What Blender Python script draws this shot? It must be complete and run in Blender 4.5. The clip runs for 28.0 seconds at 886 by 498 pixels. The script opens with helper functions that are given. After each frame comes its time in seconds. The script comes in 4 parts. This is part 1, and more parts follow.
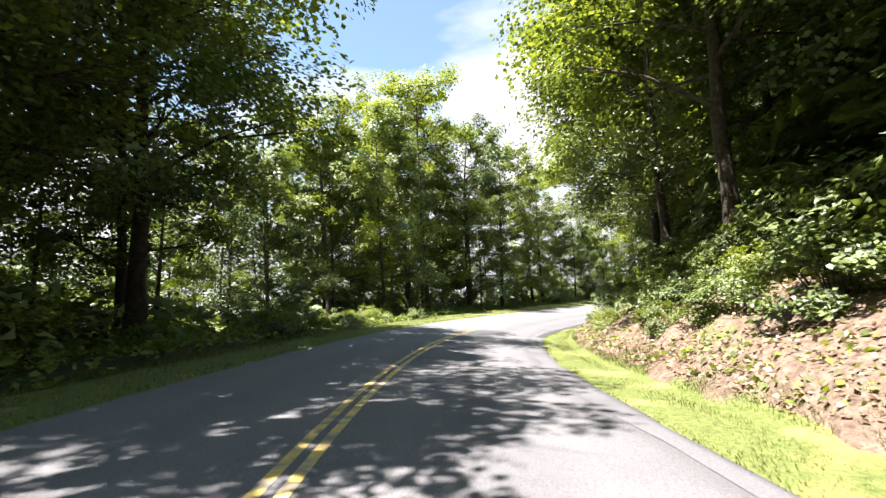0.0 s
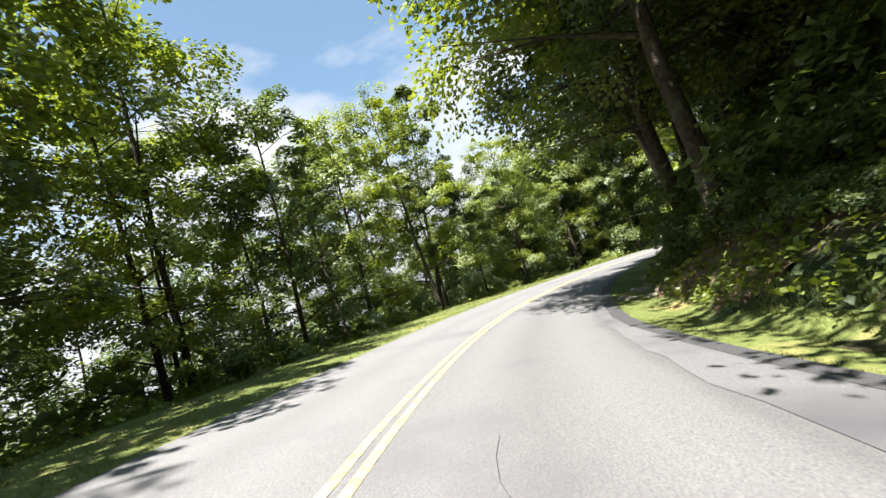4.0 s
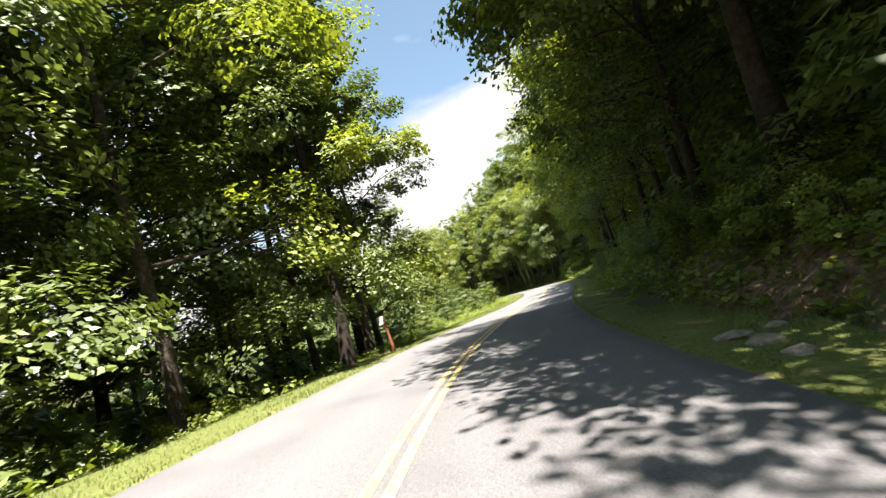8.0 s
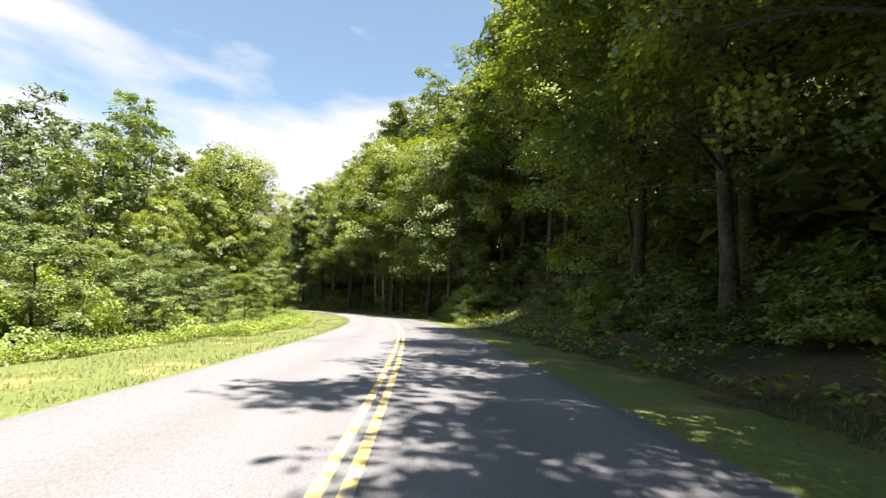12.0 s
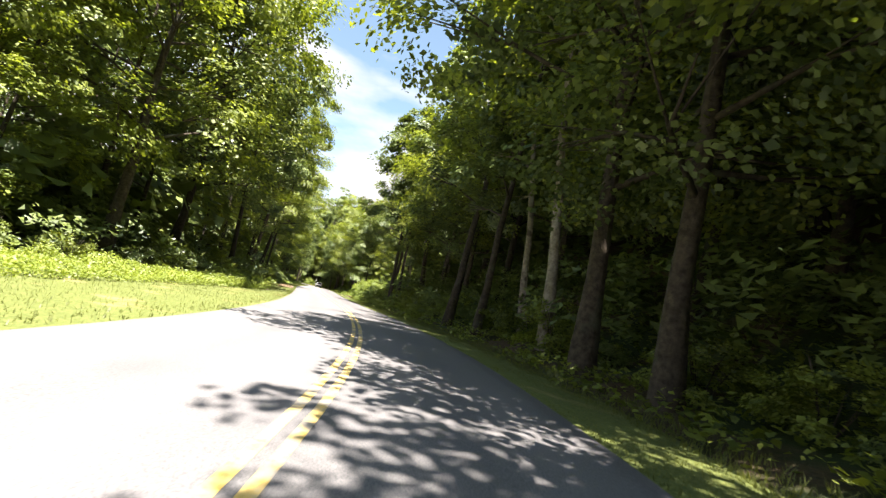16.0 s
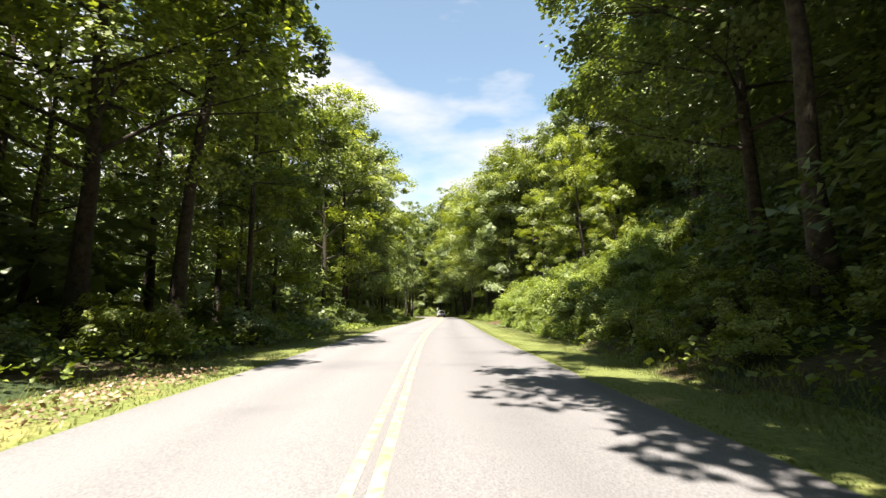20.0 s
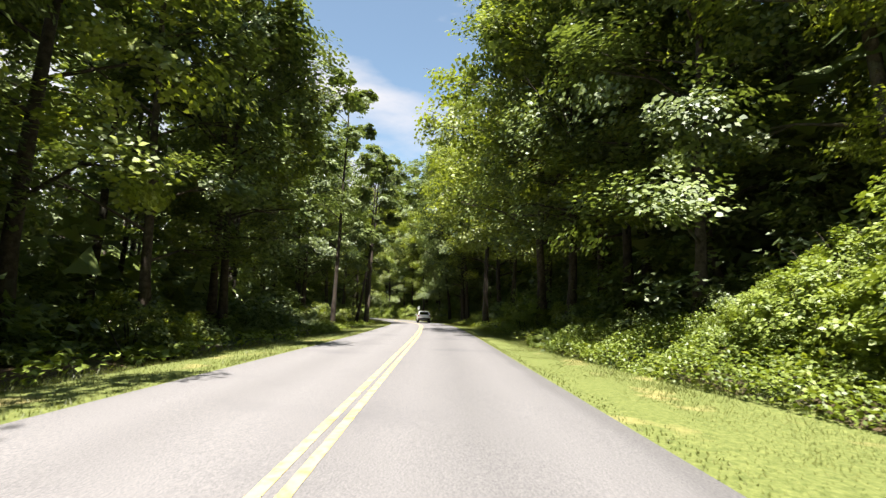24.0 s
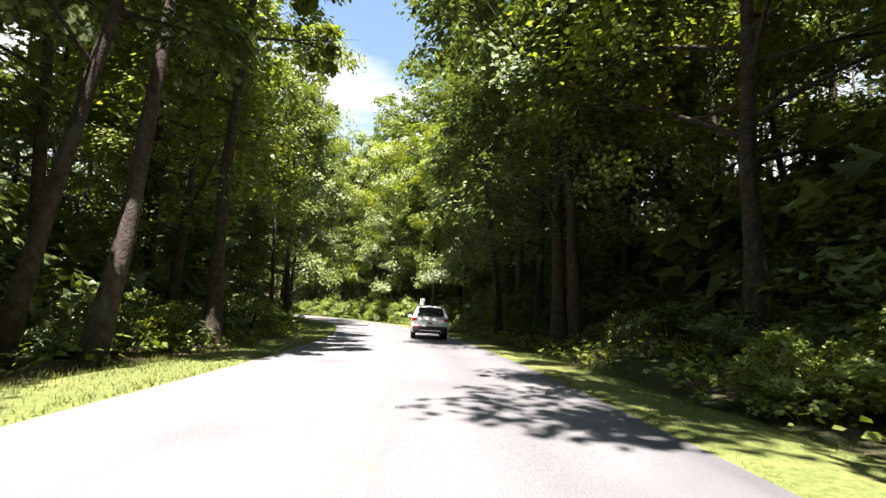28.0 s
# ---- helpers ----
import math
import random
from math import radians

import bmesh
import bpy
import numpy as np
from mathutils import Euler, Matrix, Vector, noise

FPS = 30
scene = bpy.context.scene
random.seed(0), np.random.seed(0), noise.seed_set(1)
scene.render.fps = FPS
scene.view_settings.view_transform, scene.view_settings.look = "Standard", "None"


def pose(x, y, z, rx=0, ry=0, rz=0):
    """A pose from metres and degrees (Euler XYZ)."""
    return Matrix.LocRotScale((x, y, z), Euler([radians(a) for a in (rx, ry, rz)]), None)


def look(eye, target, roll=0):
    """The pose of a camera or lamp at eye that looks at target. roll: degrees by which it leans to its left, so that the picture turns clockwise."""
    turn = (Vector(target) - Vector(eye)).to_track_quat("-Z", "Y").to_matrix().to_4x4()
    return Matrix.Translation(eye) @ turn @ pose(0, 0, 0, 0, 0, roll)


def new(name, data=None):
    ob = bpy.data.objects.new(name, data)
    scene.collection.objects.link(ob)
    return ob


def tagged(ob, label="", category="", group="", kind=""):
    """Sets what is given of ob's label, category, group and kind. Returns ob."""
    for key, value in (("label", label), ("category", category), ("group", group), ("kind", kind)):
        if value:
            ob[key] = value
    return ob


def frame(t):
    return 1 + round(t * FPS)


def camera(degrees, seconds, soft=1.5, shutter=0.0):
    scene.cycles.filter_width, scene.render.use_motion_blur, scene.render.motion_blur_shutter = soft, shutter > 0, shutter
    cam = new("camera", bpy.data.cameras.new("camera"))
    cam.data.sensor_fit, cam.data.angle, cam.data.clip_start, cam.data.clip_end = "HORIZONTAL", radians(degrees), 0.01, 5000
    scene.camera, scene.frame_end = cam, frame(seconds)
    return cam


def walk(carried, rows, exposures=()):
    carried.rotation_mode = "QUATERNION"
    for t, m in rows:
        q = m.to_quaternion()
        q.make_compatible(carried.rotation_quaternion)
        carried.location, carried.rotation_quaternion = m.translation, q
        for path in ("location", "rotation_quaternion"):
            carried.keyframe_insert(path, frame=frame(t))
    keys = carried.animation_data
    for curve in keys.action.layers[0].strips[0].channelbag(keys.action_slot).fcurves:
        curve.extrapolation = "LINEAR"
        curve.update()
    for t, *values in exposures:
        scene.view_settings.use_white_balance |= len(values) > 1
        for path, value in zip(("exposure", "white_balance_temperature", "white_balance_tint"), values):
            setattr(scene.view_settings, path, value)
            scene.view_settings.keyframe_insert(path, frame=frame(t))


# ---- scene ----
cam = camera(85.2, 28.0, soft=1.4, shutter=0.06)
ROAD_START = (-9.06, -14.79)
HEADING = [-10.0, -10.0, -10.0, -11.9, -18.3, -24.6, -31.5, -38.9, -45.9, -52.4, -59.6, -67.8, -75.2, -81.9, -88.8,
    -95.3, -100.4, -103.8, -106.0, -107.9, -108.1, -106.5, -105.3, -104.3, -102.8, -100.2, -95.6, -89.9, -84.3, -79.3,
    -76.1, -74.6, -73.8, -73.8, -73.4, -73.7, -74.7, -75.5, -75.8, -75.8, -75.8, -75.8, -76.0, -75.3, -74.6, -74.3,
    -72.7, -70.5, -67.7, -64.2, -60.2, -55.2, -50.2, -45.2, -40.2, -35.2, -31.2, -27.2, -24.2, -21.2]
BANK = [0.016, -0.043, -0.101, -0.131, -0.126, -0.071, -0.027, 0.000, 0.020, 0.018, 0.005, -0.014, -0.019, -0.010,
    -0.007, -0.001, 0.005, 0.005, 0.003, 0.001, -0.001]
LEVEL = [0.43, -0.05, -0.16, -0.27, 0.17, 0.35, 0.15, 0.00, 0.11, 0.33, 0.36, 0.15, 0.12, -0.00, -0.14, -0.21, -0.47,
    -0.56, -0.60, -0.61, -0.61]
PATH = [
    (0.0, pose(-3.93, 7.79, 1.12, 96.72, 3.06, -15.42)),
    (0.5, pose(-2.40, 13.40, 1.03, 96.86, 3.60, -18.85)),
    (1.0, pose(-0.52, 18.88, 0.95, 96.91, 4.32, -21.62)),
    (1.5, pose(1.66, 24.01, 0.91, 96.74, 8.95, -24.57)),
    (2.0, pose(4.22, 28.89, 0.89, 97.13, 11.87, -29.93)),
    (2.5, pose(7.20, 33.50, 0.91, 97.64, 12.01, -36.23)),
    (3.0, pose(10.64, 37.91, 0.80, 97.49, 13.50, -40.29)),
    (3.5, pose(14.53, 42.07, 0.77, 97.34, 15.58, -43.33)),
    (4.0, pose(18.83, 45.94, 0.78, 97.38, 17.52, -46.56)),
    (4.5, pose(23.51, 49.49, 0.85, 97.57, 18.57, -51.20)),
    (5.0, pose(28.55, 52.68, 0.92, 97.62, 17.99, -58.46)),
    (5.5, pose(34.02, 55.27, 0.94, 97.07, 17.59, -65.34)),
    (6.0, pose(39.88, 57.29, 0.98, 97.50, 16.45, -71.66)),
    (6.5, pose(45.79, 58.74, 1.17, 97.44, 14.82, -78.17)),
    (7.0, pose(51.75, 59.69, 1.18, 97.45, 12.23, -83.36)),
    (7.5, pose(57.83, 60.22, 1.33, 97.49, 12.94, -87.01)),
    (8.0, pose(63.96, 60.27, 1.40, 97.17, 16.10, -91.52)),
    (8.5, pose(70.05, 59.78, 1.40, 97.13, 14.65, -97.67)),
    (9.0, pose(76.15, 58.82, 1.35, 97.19, 8.20, -102.25)),
    (9.5, pose(82.11, 57.49, 1.34, 97.29, 5.58, -104.19)),
    (10.0, pose(87.92, 55.99, 1.31, 97.16, 6.20, -106.06)),
    (10.5, pose(93.62, 54.42, 1.27, 97.08, 3.49, -107.99)),
    (11.0, pose(99.30, 52.69, 1.20, 97.29, -0.35, -109.04)),
    (11.5, pose(105.00, 50.78, 1.20, 97.30, -2.30, -108.86)),
    (12.0, pose(110.84, 48.88, 1.19, 97.45, -3.01, -108.40)),
    (12.5, pose(116.80, 47.18, 1.19, 97.38, -3.84, -107.04)),
    (13.0, pose(122.76, 45.57, 1.22, 97.27, -5.26, -106.16)),
    (13.5, pose(128.74, 44.07, 1.25, 97.16, -7.05, -105.35)),
    (14.0, pose(134.79, 42.69, 1.29, 97.02, -9.03, -104.21)),
    (14.5, pose(140.95, 41.46, 1.33, 96.85, -11.00, -102.33)),
    (15.0, pose(147.24, 40.44, 1.36, 96.98, -12.77, -99.30)),
    (15.5, pose(153.64, 39.63, 1.45, 97.00, -13.63, -94.77)),
    (16.0, pose(160.05, 39.28, 1.46, 97.26, -12.95, -90.27)),
    (16.5, pose(166.47, 39.57, 1.51, 97.44, -14.39, -86.28)),
    (17.0, pose(172.82, 40.43, 1.47, 97.70, -14.30, -81.69)),
    (17.5, pose(179.01, 41.71, 1.49, 97.27, -10.07, -77.64)),
    (18.0, pose(185.11, 43.23, 1.49, 97.21, -4.04, -76.19)),
    (18.5, pose(191.14, 44.91, 1.44, 97.14, -3.68, -75.57)),
    (19.0, pose(197.06, 46.68, 1.43, 97.33, -2.29, -74.35)),
    (19.5, pose(202.77, 48.43, 1.34, 97.02, -0.15, -74.57)),
    (20.0, pose(208.44, 50.09, 1.32, 97.22, 1.03, -74.96)),
    (20.5, pose(214.02, 51.63, 1.29, 97.19, 1.89, -75.57)),
    (21.0, pose(219.73, 53.16, 1.28, 97.19, 1.57, -76.41)),
    (21.5, pose(225.56, 54.66, 1.26, 97.20, 0.53, -77.24)),
    (22.0, pose(231.52, 56.15, 1.24, 97.22, -0.78, -77.83)),
    (22.5, pose(237.63, 57.63, 1.20, 97.27, -1.88, -77.94)),
    (23.0, pose(243.88, 59.16, 1.19, 97.30, -2.30, -77.35)),
    (23.5, pose(250.13, 60.82, 1.17, 97.32, -1.83, -76.58)),
    (24.0, pose(256.28, 62.48, 1.15, 97.41, -1.05, -76.53)),
    (24.5, pose(262.23, 64.05, 1.08, 97.05, -1.85, -76.17)),
    (25.0, pose(268.02, 65.60, 1.07, 97.00, -2.99, -75.52)),
    (25.5, pose(273.56, 67.18, 1.04, 97.10, -1.63, -74.62)),
    (26.0, pose(279.05, 68.71, 1.00, 97.13, 1.34, -74.69)),
    (26.5, pose(284.35, 70.19, 0.99, 97.25, 2.00, -75.04)),
    (27.0, pose(289.55, 71.63, 0.99, 97.40, 1.80, -75.58)),
    (27.5, pose(294.62, 73.01, 0.96, 97.35, -0.16, -75.60)),
    (28.0, pose(299.62, 74.38, 0.90, 97.51, -2.84, -75.13)),
]

EXPOSURES = [(0.0, 2.3, 6350, 17), (1.0, 2.0, 6400, 4), (2.0, 2.0, 6400, 13), (4.5, 1.95, 6350, 11), (5.0, 2.03, 6350, 11), (7.0, 2.08, 6300, 13),
             (8.0, 2.1, 6700, 14), (9.0, 2.02, 6850, 16), (10.0, 2.15, 6900, 19), (12.0, 2.03, 6700, 16), (15.0, 2.3, 6600, 15), (16.0, 2.3, 6800, 16),
             (17.0, 2.32, 7000, 11), (18.0, 2.35, 7000, 13), (19.0, 2.2, 6950, 14), (20.0, 2.1, 6950, 14), (22.5, 1.85, 6700, 14), (24.0, 1.85, 6650, 14),
             (25.0, 1.7, 6700, 15), (26.0, 1.9, 6800, 15), (27.0, 2.1, 6500, 16), (28.0, 2.3, 6450, 18)]
walk(cam, PATH, exposures=EXPOSURES)

# ---- world and sun ----
SUN_ELEVATION = radians(67)
SUN_FROM = Vector((-0.98, -0.19, 0)).normalized()          # level direction towards the sun
sun_data = bpy.data.lights.new("sun", "SUN")
sun_data.energy, sun_data.angle, sun_data.color = 5.0, radians(0.55), (1.0, 0.95, 0.87)
sun = new("sun", sun_data)
sun_way = Vector((SUN_FROM.x * math.cos(SUN_ELEVATION), SUN_FROM.y * math.cos(SUN_ELEVATION), math.sin(SUN_ELEVATION)))
sun.matrix_world = look((0, 0, 60), Vector((0, 0, 60)) - sun_way)

world = bpy.data.worlds.new("sky")
scene.world = world
world.use_nodes = True
wn, wl = world.node_tree.nodes, world.node_tree.links
wn.clear()
sky = wn.new("ShaderNodeTexSky")
sky.sky_type, sky.sun_disc = "NISHITA", False
sky.sun_elevation, sky.sun_rotation = SUN_ELEVATION, math.atan2(SUN_FROM.x, SUN_FROM.y)
sky.air_density, sky.dust_density, sky.ozone_density = 1.0, 0.7, 1.2
coord = wn.new("ShaderNodeTexCoord")
stretch = wn.new("ShaderNodeMapping")
stretch.inputs["Scale"].default_value = (1.6, 1.6, 4.5)
stretch.inputs["Rotation"].default_value = (0.25, -0.2, 0.6)
puffs = wn.new("ShaderNodeTexNoise")
puffs.inputs["Scale"].default_value, puffs.inputs["Detail"].default_value, puffs.inputs["Roughness"].default_value = 1.5, 7, 0.52
ramp = wn.new("ShaderNodeValToRGB")
ramp.color_ramp.elements[0].position, ramp.color_ramp.elements[1].position = 0.47, 0.66
ramp.color_ramp.elements[0].color = (0.1, 0.1, 0.1, 1)          # a thin veil over all the blue
apart = wn.new("ShaderNodeSeparateXYZ")
low = wn.new("ShaderNodeMapRange")                           # more cloud low over the valley
low.inputs["From Min"].default_value, low.inputs["From Max"].default_value = 0.12, 0.62
low.inputs["To Min"].default_value, low.inputs["To Max"].default_value = 0.30, -0.14
more = wn.new("ShaderNodeMath")
more.operation = "ADD"
cover = wn.new("ShaderNodeMix")
cover.data_type = "RGBA"
cover.inputs["B"].default_value = (7.6, 7.7, 7.9, 1)
back = wn.new("ShaderNodeBackground")
back.inputs["Strength"].default_value = 0.036
out = wn.new("ShaderNodeOutputWorld")
wl.new(coord.outputs["Generated"], stretch.inputs["Vector"])
wl.new(coord.outputs["Generated"], apart.inputs["Vector"])
wl.new(apart.outputs["Z"], low.inputs["Value"])
wl.new(stretch.outputs["Vector"], puffs.inputs["Vector"])
wl.new(puffs.outputs["Fac"], more.inputs[0])
wl.new(low.outputs["Result"], more.inputs[1])
wl.new(more.outputs["Value"], ramp.inputs["Fac"])
wl.new(ramp.outputs["Color"], cover.inputs["Factor"])
clear = wn.new("ShaderNodeMix")                              # a hazy, paler and slightly greener blue
clear.data_type, clear.blend_type = "RGBA", "MULTIPLY"
clear.inputs["Factor"].default_value, clear.inputs["B"].default_value = 1.0, (1.55, 1.85, 1.72, 1)
wl.new(sky.outputs["Color"], clear.inputs["A"])
wl.new(clear.outputs["Result"], cover.inputs["A"])
wl.new(cover.outputs["Result"], back.inputs["Color"])
wl.new(back.outputs["Background"], out.inputs["Surface"])

# ---- materials ----
def material(name, low_colour, high_colour, scale=8.0, detail=6.0, rough=0.85, bump=0.3, bump_scale=40.0, stain=None, stain_scale=0.4, stain_low=0.5, stain_high=0.7, metal=0.0, vary=0.0, depth=0.02, spec=0.3):
    """A surface of two colours mixed by fine noise, larger stains and relief, all in metres."""
    m = bpy.data.materials.new(name)
    m.use_nodes = True
    n, l = m.node_tree.nodes, m.node_tree.links
    p = n["Principled BSDF"]
    p.inputs["Roughness"].default_value, p.inputs["Metallic"].default_value = rough, metal
    p.inputs["Specular IOR Level"].default_value = spec
    g = n.new("ShaderNodeNewGeometry")
    a = n.new("ShaderNodeTexNoise")
    a.inputs["Scale"].default_value, a.inputs["Detail"].default_value, a.inputs["Roughness"].default_value = scale, detail, 0.65
    l.new(g.outputs["Position"], a.inputs["Vector"])
    r = n.new("ShaderNodeValToRGB")
    r.color_ramp.elements[0].position, r.color_ramp.elements[1].position = 0.33, 0.68
    r.color_ramp.elements[0].color, r.color_ramp.elements[1].color = (*low_colour, 1), (*high_colour, 1)
    l.new(a.outputs["Fac"], r.inputs["Fac"])
    colour = r.outputs["Color"]
    if stain:
        b = n.new("ShaderNodeTexNoise")
        b.inputs["Scale"].default_value, b.inputs["Detail"].default_value = stain_scale, 4
        l.new(g.outputs["Position"], b.inputs["Vector"])
        k = n.new("ShaderNodeMapRange")
        k.inputs["From Min"].default_value, k.inputs["From Max"].default_value = stain_low, stain_high
        l.new(b.outputs["Fac"], k.inputs["Value"])
        x = n.new("ShaderNodeMix")
        x.data_type = "RGBA"
        x.inputs["B"].default_value = (*stain, 1)
        l.new(k.outputs["Result"], x.inputs["Factor"])
        l.new(colour, x.inputs["A"])
        colour = x.outputs["Result"]
    if vary:
        o = n.new("ShaderNodeObjectInfo")
        h = n.new("ShaderNodeHueSaturation")
        k = n.new("ShaderNodeMapRange")
        k.inputs["To Min"].default_value, k.inputs["To Max"].default_value = 1 - vary, 1 + vary
        l.new(o.outputs["Random"], k.inputs["Value"])
        l.new(k.outputs["Result"], h.inputs["Value"])
        l.new(colour, h.inputs["Color"])
        colour = h.outputs["Color"]
    l.new(colour, p.inputs["Base Color"])
    if bump:
        c = n.new("ShaderNodeTexNoise")
        c.inputs["Scale"].default_value, c.inputs["Detail"].default_value = bump_scale, 4
        l.new(g.outputs["Position"], c.inputs["Vector"])
        u = n.new("ShaderNodeBump")
        u.inputs["Strength"].default_value, u.inputs["Distance"].default_value = bump, depth
        l.new(c.outputs["Fac"], u.inputs["Height"])
        l.new(u.outputs["Normal"], p.inputs["Normal"])
    return m


def leaf_material(name, dark, light, through_colour, thin=0.35, gloss=0.05, gloss_rough=0.48):
    """Leaves: two greens by single leaf and by tree, with light coming through them."""
    m = bpy.data.materials.new(name)
    m.use_nodes = True
    n, l = m.node_tree.nodes, m.node_tree.links
    n.clear()
    g, o = n.new("ShaderNodeNewGeometry"), n.new("ShaderNodeObjectInfo")
    a = n.new("ShaderNodeTexNoise")
    a.inputs["Scale"].default_value = 0.45
    l.new(g.outputs["Position"], a.inputs["Vector"])
    s1 = n.new("ShaderNodeMath")
    s1.operation = "MULTIPLY_ADD"
    s1.inputs[1].default_value = 0.75
    l.new(g.outputs["Random Per Island"], s1.inputs[0])
    s2 = n.new("ShaderNodeMath")
    s2.operation = "MULTIPLY_ADD"
    s2.inputs[1].default_value, s2.inputs[2].default_value = 0.9, -0.45
    l.new(a.outputs["Fac"], s2.inputs[0])
    s3 = n.new("ShaderNodeMath")
    s3.operation = "MULTIPLY_ADD"
    s3.inputs[1].default_value = 0.35
    l.new(o.outputs["Random"], s3.inputs[0])
    l.new(s2.outputs[0], s3.inputs[2])
    l.new(s3.outputs[0], s1.inputs[2])
    x = n.new("ShaderNodeMix")
    x.data_type, x.clamp_factor = "RGBA", True
    x.inputs["A"].default_value, x.inputs["B"].default_value = (*dark, 1), (*light, 1)
    l.new(s1.outputs[0], x.inputs["Factor"])
    d, t, gl = n.new("ShaderNodeBsdfDiffuse"), n.new("ShaderNodeBsdfTranslucent"), n.new("ShaderNodeBsdfGlossy")
    gl.inputs["Roughness"].default_value, gl.inputs["Color"].default_value = gloss_rough, (0.9, 0.95, 1.0, 1)
    y = n.new("ShaderNodeMix")
    y.data_type, y.blend_type = "RGBA", "MULTIPLY"
    y.inputs["Factor"].default_value = 1.0
    y.inputs["B"].default_value = (*through_colour, 1)
    l.new(x.outputs["Result"], y.inputs["A"])
    l.new(x.outputs["Result"], d.inputs["Color"])
    l.new(y.outputs["Result"], t.inputs["Color"])
    m1, m2, e = n.new("ShaderNodeMixShader"), n.new("ShaderNodeMixShader"), n.new("ShaderNodeOutputMaterial")
    m1.inputs["Fac"].default_value, m2.inputs["Fac"].default_value = thin, gloss
    l.new(d.outputs[0], m1.inputs[1])
    l.new(t.outputs[0], m1.inputs[2])
    l.new(m1.outputs[0], m2.inputs[1])
    l.new(gl.outputs[0], m2.inputs[2])
    l.new(m2.outputs[0], e.inputs["Surface"])
    return m


ASPHALT = material("asphalt", (0.105, 0.105, 0.11), (0.20, 0.197, 0.195), 55, 3, 0.9, 0.35, 120, (0.115, 0.115, 0.12), 0.35, 0.55, 0.75, depth=0.006)


def wheel_wear(m):
    """Traffic wear: the lanes' tracks polished paler, oil drips between them and a seam along the middle."""
    n, l = m.node_tree.nodes, m.node_tree.links
    p = n["Principled BSDF"]
    old = p.inputs["Base Color"].links[0].from_socket
    a, g, w = n.new("ShaderNodeAttribute"), n.new("ShaderNodeNewGeometry"), n.new("ShaderNodeTexNoise")
    a.attribute_name = "across"
    w.inputs["Scale"].default_value, w.inputs["Detail"].default_value = 0.5, 4
    l.new(g.outputs["Position"], w.inputs["Vector"])
    k = n.new("ShaderNodeMapRange")
    k.inputs["From Min"].default_value, k.inputs["From Max"].default_value = -3.2, 3.2
    l.new(a.outputs["Fac"], k.inputs["Value"])
    j = n.new("ShaderNodeMath")
    j.operation = "MULTIPLY_ADD"
    j.inputs[1].default_value = 0.05
    l.new(w.outputs["Fac"], j.inputs[0])
    l.new(k.outputs["Result"], j.inputs[2])
    r = n.new("ShaderNodeValToRGB")
    stops = [(0.0, 0.80), (0.05, 0.98), (0.16, 1.05), (0.26, 0.92), (0.38, 1.04), (0.47, 0.96), (0.515, 0.94), (0.53, 0.86), (0.545, 0.88), (0.64, 0.95), (0.76, 0.78), (0.88, 0.92), (0.97, 0.84), (1.0, 0.66)]
    r.color_ramp.elements[0].position, r.color_ramp.elements[0].color = 0.0, (0.8, 0.8, 0.8, 1)
    r.color_ramp.elements[1].position, r.color_ramp.elements[1].color = 1.0, (0.66, 0.66, 0.66, 1)
    for at, v in stops[1:-1]:
        r.color_ramp.elements.new(at).color = (v, v, v, 1)
    l.new(j.outputs[0], r.inputs["Fac"])
    x = n.new("ShaderNodeMix")
    x.data_type, x.blend_type = "RGBA", "MULTIPLY"
    x.inputs["Factor"].default_value = 1.0
    l.new(old, x.inputs["A"])
    l.new(r.outputs["Color"], x.inputs["B"])
    l.new(x.outputs["Result"], p.inputs["Base Color"])


wheel_wear(ASPHALT)
PATCH = material("dark_asphalt", (0.09, 0.09, 0.095), (0.16, 0.158, 0.158), 55, 3, 0.9, 0.35, 120, (0.075, 0.075, 0.08), 0.5, depth=0.006)
SEAL = material("tarred_edge", (0.035, 0.035, 0.038), (0.075, 0.075, 0.077), 45, 3, 0.85, 0.3, 110, depth=0.006)
PAINT = material("worn_yellow_paint", (0.52, 0.36, 0.09), (0.68, 0.53, 0.22), 9, 6, 0.75, 0.2, 120, (0.24, 0.225, 0.19), 4.5, 0.46, 0.62, depth=0.003)
LITTER = material("leaf_litter", (0.035, 0.024, 0.014), (0.13, 0.085, 0.05), 9, 8, 0.95, 0.8, 18, (0.028, 0.045, 0.014), 0.35, 0.40, 0.56, depth=0.06)
DIRT = material("dry_bank_litter", (0.075, 0.048, 0.032), (0.235, 0.172, 0.125), 7, 9, 0.95, 1.0, 14, (0.12, 0.15, 0.04), 0.8, 0.55, 0.68, depth=0.08)
TURF = material("verge_turf", (0.07, 0.095, 0.02), (0.165, 0.19, 0.055), 14, 8, 0.95, 0.8, 30, (0.30, 0.25, 0.10), 0.7, 0.58, 0.74, depth=0.04)
BARK = material("bark", (0.022, 0.017, 0.013), (0.085, 0.068, 0.052), 6, 8, 0.95, 0.9, 16, (0.07, 0.075, 0.055), 1.2, 0.6, 0.72, vary=0.4, depth=0.03)
PALE_BARK = material("pale_bark", (0.16, 0.13, 0.10), (0.42, 0.37, 0.31), 5, 8, 0.9, 0.8, 14, (0.10, 0.08, 0.06), 1.5, 0.56, 0.68, depth=0.03)
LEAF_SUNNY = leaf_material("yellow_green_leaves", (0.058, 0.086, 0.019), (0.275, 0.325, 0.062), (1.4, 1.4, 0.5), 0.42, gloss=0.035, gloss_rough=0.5)
